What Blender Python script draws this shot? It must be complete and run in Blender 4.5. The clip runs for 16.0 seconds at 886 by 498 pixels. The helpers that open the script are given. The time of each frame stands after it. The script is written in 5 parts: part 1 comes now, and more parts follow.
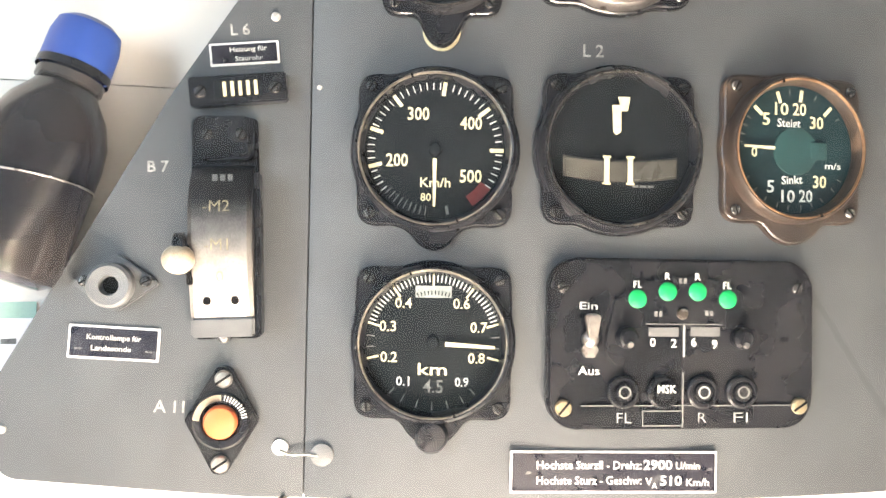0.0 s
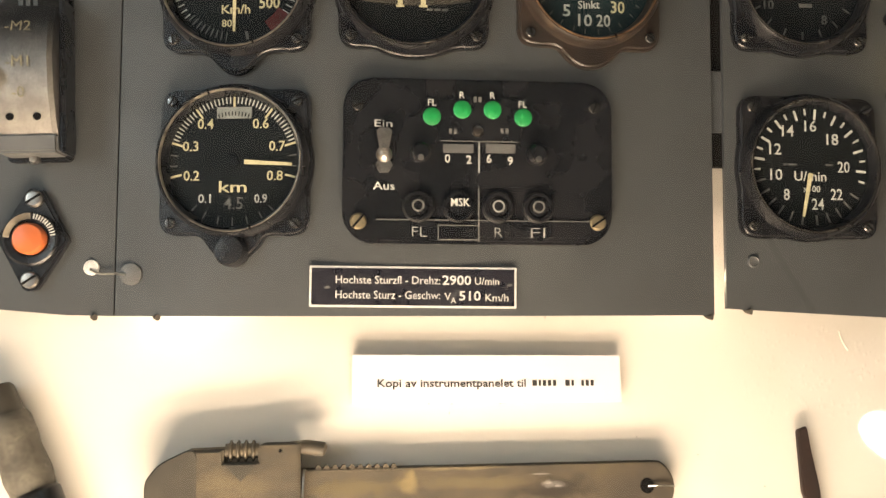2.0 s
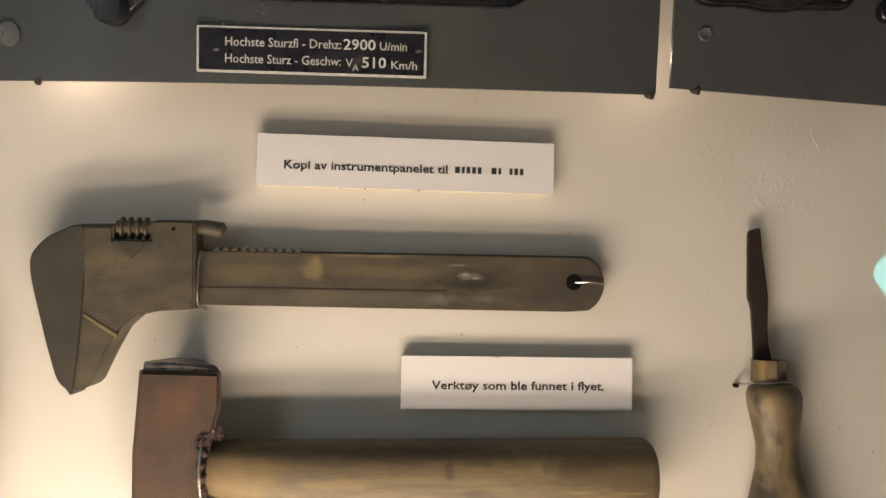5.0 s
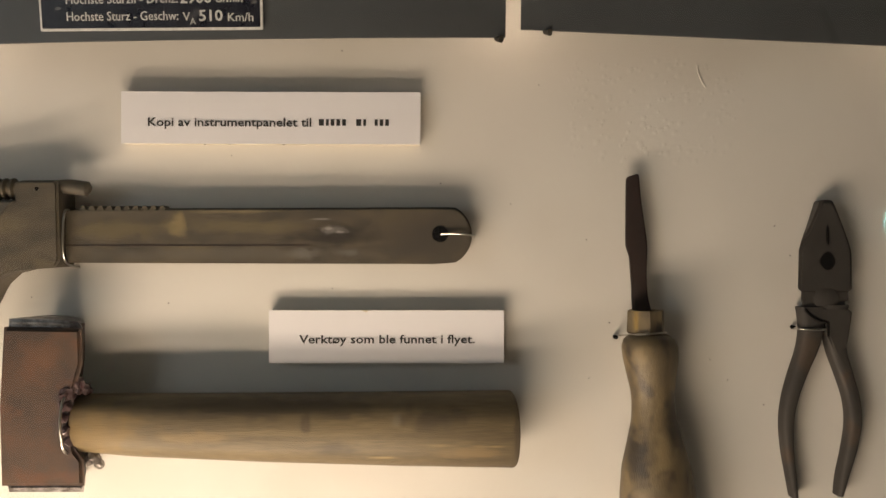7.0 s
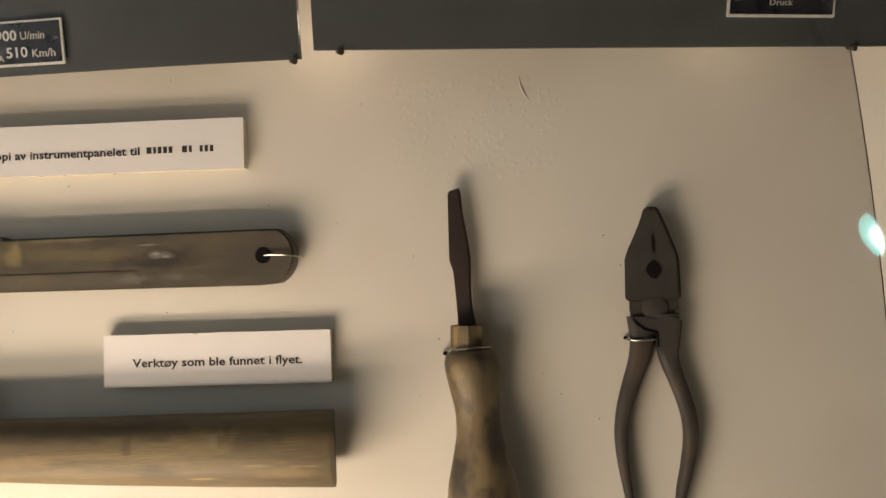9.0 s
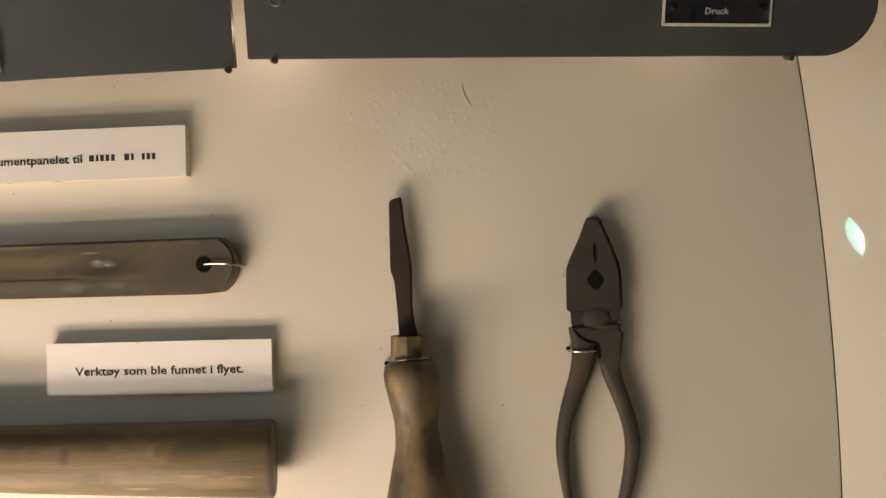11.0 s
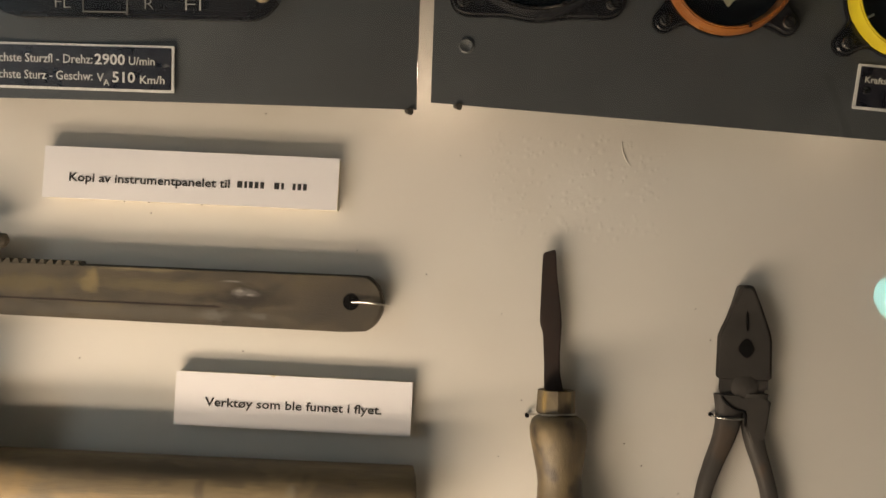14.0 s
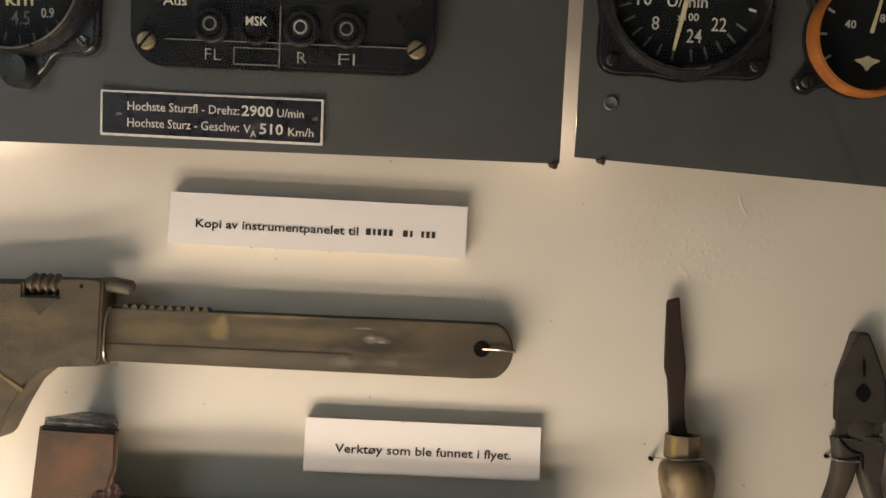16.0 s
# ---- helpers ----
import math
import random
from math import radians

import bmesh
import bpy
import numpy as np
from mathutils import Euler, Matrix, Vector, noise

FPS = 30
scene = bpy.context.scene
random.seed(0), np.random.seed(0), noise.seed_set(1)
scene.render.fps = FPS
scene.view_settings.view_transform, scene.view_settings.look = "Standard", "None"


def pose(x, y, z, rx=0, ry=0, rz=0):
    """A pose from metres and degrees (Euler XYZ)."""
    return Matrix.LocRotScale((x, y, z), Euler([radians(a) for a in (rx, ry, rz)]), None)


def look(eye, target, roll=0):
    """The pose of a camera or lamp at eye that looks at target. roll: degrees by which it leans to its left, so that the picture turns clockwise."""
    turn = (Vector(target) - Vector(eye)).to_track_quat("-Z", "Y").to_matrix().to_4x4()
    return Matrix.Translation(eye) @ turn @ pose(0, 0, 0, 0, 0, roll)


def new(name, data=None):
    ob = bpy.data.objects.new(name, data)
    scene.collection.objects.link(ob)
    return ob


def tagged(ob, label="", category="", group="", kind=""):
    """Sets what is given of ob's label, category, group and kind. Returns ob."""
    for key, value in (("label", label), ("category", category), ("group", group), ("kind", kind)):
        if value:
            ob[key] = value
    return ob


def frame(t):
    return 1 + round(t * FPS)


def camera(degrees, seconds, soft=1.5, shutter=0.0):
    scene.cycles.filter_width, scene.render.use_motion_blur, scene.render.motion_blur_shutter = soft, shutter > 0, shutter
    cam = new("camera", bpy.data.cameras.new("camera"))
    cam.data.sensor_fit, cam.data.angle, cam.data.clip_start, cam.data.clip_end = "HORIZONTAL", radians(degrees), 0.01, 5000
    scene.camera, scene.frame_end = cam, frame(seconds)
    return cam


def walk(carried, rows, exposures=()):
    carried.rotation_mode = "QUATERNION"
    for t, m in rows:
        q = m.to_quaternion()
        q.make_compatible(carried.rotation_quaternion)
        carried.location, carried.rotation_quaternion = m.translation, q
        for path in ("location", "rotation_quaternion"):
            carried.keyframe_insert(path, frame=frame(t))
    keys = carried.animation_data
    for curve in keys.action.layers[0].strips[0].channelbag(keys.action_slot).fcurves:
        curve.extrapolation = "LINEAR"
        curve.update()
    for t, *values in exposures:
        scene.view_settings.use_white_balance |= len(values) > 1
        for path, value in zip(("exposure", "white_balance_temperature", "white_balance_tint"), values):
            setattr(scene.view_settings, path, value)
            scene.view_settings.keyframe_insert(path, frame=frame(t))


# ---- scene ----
cam = camera(55.17, 16.0, soft=1.45)
# seconds, eye x y z, yaw, pitch, roll
PATH = [
    (0.0, -0.0776, -0.4045, 0.0859, -6.33, 1.30, 0.97),
    (0.5, -0.0619, -0.4123, 0.0531, -6.18, 2.96, 0.63),
    (1.0, -0.0391, -0.4185, 0.0349, -5.74, 3.03, 0.48),
    (1.5, -0.0059, -0.4226, 0.0105, -5.11, 3.33, 0.14),
    (2.0, 0.0356, -0.4222, -0.0165, -3.96, 3.56, 0.23),
    (2.5, 0.0581, -0.4176, -0.0152, -3.89, 1.00, 0.55),
    (3.0, 0.0731, -0.4091, -0.0259, -3.26, -1.22, 0.22),
    (3.5, 0.0758, -0.3997, -0.0414, -2.40, -2.50, 0.47),
    (4.0, 0.0815, -0.3934, -0.0479, -1.80, -3.65, 0.92),
    (6.5, 0.1731, -0.3822, -0.0614, 2.62, -8.27, 0.76),
    (7.0, 0.2038, -0.3792, -0.0586, 4.19, -8.61, -0.18),
    (7.5, 0.2341, -0.3753, -0.0564, 5.45, -8.67, -1.20),
    (8.0, 0.2689, -0.3733, -0.0647, 6.80, -7.41, -2.44),
    (8.5, 0.2918, -0.3733, -0.0718, 7.07, -5.89, -2.71),
    (9.0, 0.3177, -0.3682, -0.0650, 8.41, -6.76, -2.72),
    (9.5, 0.3383, -0.3628, -0.0597, 9.23, -7.27, -2.67),
    (10.0, 0.3513, -0.3583, -0.0562, 9.43, -7.51, -2.72),
    (12.5, 0.3376, -0.3598, -0.0634, 7.73, -6.92, -1.49),
    (13.0, 0.3104, -0.3607, -0.0552, 7.42, -7.30, 0.20),
    (13.5, 0.2827, -0.3649, -0.0537, 6.99, -5.77, 1.45),
    (14.0, 0.2580, -0.3674, -0.0445, 6.24, -5.92, 2.15),
    (14.5, 0.2352, -0.3725, -0.0416, 5.33, -5.43, 2.51),
    (15.0, 0.2155, -0.3751, -0.0331, 4.70, -5.80, 2.54),
    (15.5, 0.1915, -0.3776, -0.0306, 3.77, -5.49, 2.44),
    (16.0, 0.1749, -0.3797, -0.0273, 3.19, -5.40, 2.63),
]


def aim(yaw, pitch):
    a, b = radians(yaw), radians(pitch)
    return Vector((-math.sin(a) * math.cos(b), math.cos(a) * math.cos(b), math.sin(b)))


walk(cam, [(t, look(Vector((x, y, z)), Vector((x, y, z)) + aim(yaw, pitch), roll)) for t, x, y, z, yaw, pitch, roll in PATH],
     exposures=[(0.0, 3.25, 5750, 12), (0.5, 3.05, 5750, 12), (1.0, 2.65, 5800, 12), (1.5, 2.05, 6500, 12), (2.0, 1.55, 6650, 11), (2.5, 1.12, 6500, 12), (3.0, 0.8, 6200, 11), (3.5, 0.5, 6200, 11), (4.0, 0.32, 6200, 11),
                (6.5, -0.08, 6260, 11), (9.0, 0.03, 6450, 10), (12.5, 0.13, 6500, 10), (14.0, 0.13, 6380, 10), (16.0, 0.12, 6250, 10)])

# ---- light ----
world = bpy.data.worlds.new("room_air")
scene.world = world
world.use_nodes = True
world.node_tree.nodes["Background"].inputs["Color"].default_value = (0.80, 0.92, 1.0, 1)
world.node_tree.nodes["Background"].inputs["Strength"].default_value = 0.10


def area_lamp(name, eye, target, power, size, size_y, color):
    data = bpy.data.lights.new(name, "AREA")
    data.shape, data.size, data.size_y, data.energy, data.color = "RECTANGLE", size, size_y, power, color
    ob = new(name, data)
    ob.matrix_world = look(eye, target)
    return tagged(ob, "warm lamp hidden at the foot of the display case", "lamp")


WARM = (1.0, 0.765, 0.55)
area_lamp("case_lamp", (-0.005, -0.228, -0.396), (0.035, 0.02, -0.19), 1.80, 0.42, 0.025, WARM)
area_lamp("case_lamp", (0.005, -0.335, -0.378), (0.035, 0.02, -0.18), 1.08, 0.42, 0.025, WARM)
for lx, lz, power in ((-0.066, -0.006, 0.030), (0.207, -0.004, 0.016), (0.395, -0.012, 0.008)):
    bulb = bpy.data.lights.new("panel_bulb", "POINT")
    bulb.energy, bulb.color, bulb.shadow_soft_size = power, WARM, 0.004
    tagged(new("panel_bulb", bulb), "small warm bulb glowing behind the instrument panel", "lamp", "bulbs behind the panel").location = (lx, 0.012 + 0.05 * max(lx, 0), lz)


# ---- materials ----
def material(name, c1, c2=None, rough=0.5, metal=0.0, scale=60.0, fine=900.0, bump=0.15, spread=(0.35, 0.65), spec=0.5, patch=None, patch_scale=25.0, patch_at=(0.58, 0.66), bump_far=0.0004, stretch=(1, 1, 1), grain=0.12):
    m = bpy.data.materials.new(name)
    m.use_nodes = True
    nt = m.node_tree
    bsdf = nt.nodes["Principled BSDF"]
    co = nt.nodes.new("ShaderNodeTexCoord")
    mp = nt.nodes.new("ShaderNodeMapping")
    mp.inputs["Scale"].default_value = stretch
    nt.links.new(co.outputs["Object"], mp.inputs["Vector"])

    def noise_node(s, detail):
        n = nt.nodes.new("ShaderNodeTexNoise")
        n.inputs["Scale"].default_value, n.inputs["Detail"].default_value = s, detail
        nt.links.new(mp.outputs["Vector"], n.inputs["Vector"])
        return n.outputs["Fac"]

    def ramp(fac, at, a, b):
        r = nt.nodes.new("ShaderNodeValToRGB")
        r.color_ramp.elements[0].position, r.color_ramp.elements[1].position = at
        r.color_ramp.elements[0].color, r.color_ramp.elements[1].color = (*a, 1), (*b, 1)
        nt.links.new(fac, r.inputs["Fac"])
        return r.outputs["Color"]

    big = noise_node(scale, 6)
    color = ramp(big, spread, c1, c2 or tuple(0.85 * v for v in c1))
    small = noise_node(fine, 4)
    if patch:
        mix = nt.nodes.new("ShaderNodeMix")
        mix.data_type = "RGBA"
        nt.links.new(ramp(noise_node(patch_scale, 8), patch_at, (0, 0, 0), (1, 1, 1)), mix.inputs["Factor"])
        nt.links.new(color, mix.inputs["A"])
        mix.inputs["B"].default_value = (*patch, 1)
        color = mix.outputs["Result"]
    if grain:
        tone = nt.nodes.new("ShaderNodeMix")
        tone.data_type, tone.blend_type = "RGBA", "MULTIPLY"
        tone.inputs["Factor"].default_value = 1.0
        nt.links.new(color, tone.inputs["A"])
        nt.links.new(ramp(small, (0.36, 0.62), (1 - grain,) * 3, (1, 1, 1)), tone.inputs["B"])
        color = tone.outputs["Result"]
    nt.links.new(color, bsdf.inputs["Base Color"])
    rr = nt.nodes.new("ShaderNodeMapRange")
    rr.inputs["To Min"].default_value, rr.inputs["To Max"].default_value = max(rough - 0.12, 0.03), min(rough + 0.12, 1)
    nt.links.new(big, rr.inputs["Value"])
    nt.links.new(rr.outputs["Result"], bsdf.inputs["Roughness"])
    bsdf.inputs["Metallic"].default_value = metal
    bsdf.inputs["Specular IOR Level"].default_value = spec
    if bump:
        b = nt.nodes.new("ShaderNodeBump")
        b.inputs["Strength"].default_value, b.inputs["Distance"].default_value = bump, bump_far
        nt.links.new(small, b.inputs["Height"])
        nt.links.new(b.outputs["Normal"], bsdf.inputs["Normal"])
    return m


def glowing(name, color, strength):
    m = bpy.data.materials.new(name)
    m.use_nodes = True
    b = m.node_tree.nodes["Principled BSDF"]
    b.inputs["Base Color"].default_value = (*color, 1)
    b.inputs["Emission Color"].default_value, b.inputs["Emission Strength"].default_value = (*color, 1), strength
    return m


def pane_material(name, tint, gloss=True, ior=1.5):
    m = bpy.data.materials.new(name)
    m.use_nodes = True
    nt = m.node_tree
    nt.nodes.remove(nt.nodes["Principled BSDF"])
    out = nt.nodes["Material Output"]
    clear = nt.nodes.new("ShaderNodeBsdfTransparent")
    clear.inputs["Color"].default_value = (*tint, 1)
    if not gloss:
        nt.links.new(clear.outputs[0], out.inputs[0])
        return m
    shine, fres, mix = nt.nodes.new("ShaderNodeBsdfGlossy"), nt.nodes.new("ShaderNodeFresnel"), nt.nodes.new("ShaderNodeMixShader")
    shine.inputs["Roughness"].default_value = 0.015
    fres.inputs["IOR"].default_value = ior
    nt.links.new(fres.outputs[0], mix.inputs[0])
    nt.links.new(clear.outputs[0], mix.inputs[1])
    nt.links.new(shine.outputs[0], mix.inputs[2])
    nt.links.new(mix.outputs[0], out.inputs[0])
    return m


GREY = material("grey_panel_paint", (0.056, 0.0615, 0.0655), (0.048, 0.0525, 0.056), 0.50, scale=30, fine=500, bump=0.03, patch=(0.063, 0.069, 0.072), patch_scale=14, patch_at=(0.6, 0.72), grain=0.02)
BLACK = material("black_gloss_enamel", (0.0068, 0.0076, 0.0098), (0.012, 0.0125, 0.0148), 0.27, scale=60, fine=700, bump=0.05, spec=0.42, patch=(0.014, 0.014, 0.015), patch_scale=70, patch_at=(0.60, 0.90), grain=0.03)
SOOT = material("matt_black_dial", (0.0042, 0.0056, 0.0072), (0.0070, 0.0088, 0.0105), 0.6, scale=90, fine=1500, bump=0.02, spec=0.14, grain=0.02)
BROWNED = material("worn_brown_enamel", (0.038, 0.027, 0.020), (0.018, 0.014, 0.012), 0.36, scale=90, fine=900, bump=0.15, patch=(0.075, 0.050, 0.032), patch_scale=60)
# dark dial with the teal reflection of the case glass mixed into its colour
TEALDIAL = material("dial_with_teal_reflection", (0.0060, 0.0165, 0.0200), (0.0090, 0.0225, 0.0260), 0.55, scale=90, fine=1500, bump=0.02, spec=0.16, grain=0.02)
SEAHUB = material("sea_green_hub", (0.015, 0.050, 0.049), (0.009, 0.031, 0.033), 0.45, scale=60, bump=0.04, grain=0.04)
RIM = material("rubbed_dial_rim", (0.30, 0.27, 0.22), (0.13, 0.115, 0.10), 0.34, 0.75, scale=130, fine=900, bump=0.2, patch=(0.05, 0.045, 0.04), patch_scale=90, patch_at=(0.55, 0.66))
RIMDARK = material("scuffed_black_rim", (0.085, 0.08, 0.075), (0.03, 0.03, 0.03), 0.26, 0.6, scale=130, fine=900, bump=0.2, patch=(0.22, 0.20, 0.17), patch_scale=80, patch_at=(0.62, 0.70))
RIMCOPPER = material("coppery_worn_rim", (0.36, 0.22, 0.12), (0.17, 0.10, 0.06), 0.36, 0.7, scale=130, fine=900, bump=0.2, patch=(0.07, 0.045, 0.03), patch_scale=90)
SOCKETGREY = material("grey_socket_flange", (0.085, 0.090, 0.092), (0.060, 0.064, 0.066), 0.4, scale=90, bump=0.15)
ORANGE = material("amber_ring_paint", (0.36, 0.135, 0.030), (0.26, 0.092, 0.020), 0.30, scale=80, bump=0.08)
YELLOW = material("yellow_ring_paint", (0.75, 0.62, 0.02), (0.66, 0.52, 0.02), 0.4, scale=80, bump=0.08)
LUME = material("yellowed_luminous_paint", (0.62, 0.56, 0.36), (0.50, 0.45, 0.27), 0.7, scale=300, bump=0.1)
WORNLUME = material("rubbed_yellow_marking", (0.36, 0.32, 0.20), (0.16, 0.145, 0.10), 0.7, scale=500, bump=0.1)
WORNINK = material("worn_marking_paint", (0.40, 0.40, 0.38), (0.22, 0.22, 0.21), 0.7, scale=400, bump=0.1)
INK = material("white_marking_paint", (0.62, 0.62, 0.58), (0.48, 0.48, 0.45), 0.7, scale=400, bump=0.1)
DULL = material("faded_marking_paint", (0.16, 0.16, 0.15), (0.09, 0.09, 0.09), 0.7, scale=400, bump=0.1)
RED = material("dull_red_paint", (0.16, 0.012, 0.010), (0.11, 0.010, 0.009), 0.6, scale=200, bump=0.1)
GREEN = material("green_marker_paint", (0.005, 0.30, 0.07), (0.006, 0.25, 0.06), 0.45, scale=200, bump=0.05)
STEEL = material("bright_worn_steel", (0.55, 0.53, 0.50), (0.36, 0.34, 0.32), 0.34, 1.0, scale=150, fine=900, bump=0.2, patch=(0.16, 0.14, 0.12), patch_scale=110)
DARKSTEEL = material("blackened_screw_steel", (0.22, 0.215, 0.21), (0.06, 0.06, 0.06), 0.22, 0.9, scale=300, bump=0.2)
BRASS = material("tarnished_brass_screw", (0.42, 0.35, 0.22), (0.28, 0.23, 0.15), 0.4, 0.8, scale=300, bump=0.2)
ENGRAVED = material("black_engraved_plate", (0.010, 0.010, 0.016), (0.018, 0.018, 0.026), 0.3, scale=150, fine=900, bump=0.06, patch=(0.05, 0.05, 0.055), patch_scale=70, patch_at=(0.66, 0.7))
PLATEWHITE = material("engraved_white", (0.66, 0.66, 0.64), (0.55, 0.55, 0.53), 0.5, scale=300, bump=0.08)
BOARD = material("white_painted_board", (0.70, 0.68, 0.63), (0.66, 0.63, 0.58), 0.60, scale=7, fine=330, bump=0.20, bump_far=0.0005, patch=(0.63, 0.60, 0.54), patch_scale=11, patch_at=(0.55, 0.8), grain=0.03)
CARD = material("white_card", (0.79, 0.775, 0.80), (0.76, 0.745, 0.765), 0.75, scale=20, fine=900, bump=0.05, grain=0.02)
FOAM = material("cream_foam_core", (0.72, 0.66, 0.52), (0.62, 0.55, 0.42), 0.9, scale=200, bump=0.4)
PRINT = material("black_print", (0.018, 0.017, 0.017), (0.03, 0.03, 0.03), 0.8, bump=0)
IRON = material("oxidised_brown_steel", (0.112, 0.092, 0.064), (0.070, 0.060, 0.045), 0.58, 0.15, scale=110, fine=1100, bump=0.35, patch=(0.150, 0.120, 0.074), patch_scale=60, patch_at=(0.52, 0.72), stretch=(0.6, 1.3, 1), grain=0.20)
IRONDARK = material("dark_steel_jaw", (0.078, 0.070, 0.055), (0.052, 0.047, 0.039), 0.55, 0.2, scale=60, fine=700, bump=0.2, grain=0.14)
OCHRE = material("yellowish_paint_trace", (0.26, 0.20, 0.09), (0.16, 0.125, 0.06), 0.6, 0.1, scale=160, bump=0.2)
RUST = material("rusty_hammer_steel", (0.105, 0.062, 0.040), (0.070, 0.048, 0.036), 0.62, 0.2, scale=90, fine=1200, bump=0.28, patch=(0.135, 0.066, 0.038), patch_scale=100, patch_at=(0.52, 0.70), grain=0.4)
BARE = material("chipped_bare_metal", (0.45, 0.42, 0.40), (0.12, 0.10, 0.09), 0.4, 0.8, scale=220, fine=900, bump=0.6)
WOOD = material("old_ash_wood", (0.200, 0.152, 0.080), (0.140, 0.107, 0.060), 0.55, scale=110, fine=1300, bump=0.45, patch=(0.100, 0.078, 0.050), patch_scale=50, patch_at=(0.50, 0.75), stretch=(0.12, 1.2, 1.2), grain=0.28)
WOODUP = material("greasy_worn_handle_wood", (0.200, 0.150, 0.078), (0.115, 0.088, 0.050), 0.48, scale=90, fine=900, bump=0.6, patch=(0.055, 0.042, 0.030), patch_scale=75, patch_at=(0.54, 0.64), stretch=(1.2, 0.6, 1.2), grain=0.20)
RUSTDARK = material("dark_rusted_blade", (0.056, 0.036, 0.030), (0.036, 0.025, 0.022), 0.55, 0.3, scale=90, fine=900, bump=0.4, grain=0.4)
PLIER = material("dull_grey_tool_steel", (0.064, 0.057, 0.050), (0.042, 0.037, 0.033), 0.68, 0.1, scale=70, fine=900, bump=0.3, patch=(0.085, 0.062, 0.045), patch_scale=55, grain=0.3)
BLACKHOLE = material("dark_recess", (0.006, 0.006, 0.006), (0.010, 0.009, 0.009), 0.9, bump=0, spec=0.08)
WIRE = material("thin_bright_wire", (0.62, 0.60, 0.56), (0.4, 0.39, 0.36), 0.3, 1.0, bump=0)
BLUECAP = material("blue_plastic_cap", (0.020, 0.055, 0.26), (0.028, 0.070, 0.30), 0.45, scale=90, bump=0.1)
BOTTLE = material("dark_brown_glass", (0.008, 0.008, 0.011), (0.018, 0.016, 0.017), 0.12, scale=24, fine=500, bump=0.03, patch=(0.030, 0.026, 0.025), patch_scale=20, patch_at=(0.5, 0.75), spec=0.6, grain=0.02)
# dark grey plastic of the bottle's neck ring
NECKPLASTIC = material("dark_plastic_neck", (0.055, 0.050, 0.048), (0.028, 0.027, 0.028), 0.22, scale=70, bump=0.3)
BAKELITE = material("orange_button", (0.56, 0.150, 0.045), (0.48, 0.120, 0.035), 0.35, scale=80, bump=0.1)
IVORY = material("ivory_knob", (0.44, 0.37, 0.27), (0.35, 0.29, 0.21), 0.3, scale=120, bump=0.05)
GREYCAST = material("grey_painted_casting", (0.135, 0.138, 0.138), (0.095, 0.098, 0.098), 0.42, scale=90, bump=0.2)
CANVAS = material("grimy_grey_sleeve", (0.16, 0.145, 0.115), (0.085, 0.078, 0.064), 0.6, scale=90, fine=600, bump=0.5, patch=(0.28, 0.26, 0.22), patch_scale=70, patch_at=(0.64, 0.72), grain=0.4)
PAPERGREEN = material("pale_green_card", (0.34, 0.50, 0.42), (0.30, 0.45, 0.38), 0.7, scale=60, bump=0.05)
PLASTER = material("dim_room_paint", (0.42, 0.42, 0.41), (0.38, 0.38, 0.37), 0.8, scale=4, fine=60, bump=0.1)
CARPET = material("dark_room_floor", (0.10, 0.10, 0.11), (0.07, 0.07, 0.08), 0.8, scale=8, fine=300, bump=0.2)
PANE = pane_material("clear_case_glass", (0.97, 0.985, 0.975))
PANE_EDGE = pane_material("clear_glass_body", (0.995, 1.0, 0.997), False)
LENS = pane_material("instrument_glass", (0.95, 0.975, 0.975), ior=1.13)
LAMPGLOW = glowing("cool_lamp_glow", (0.30, 1.0, 0.92), 15.0)
COREGLOW = glowing("white_lamp_core", (0.9, 1.0, 1.0), 45.0)


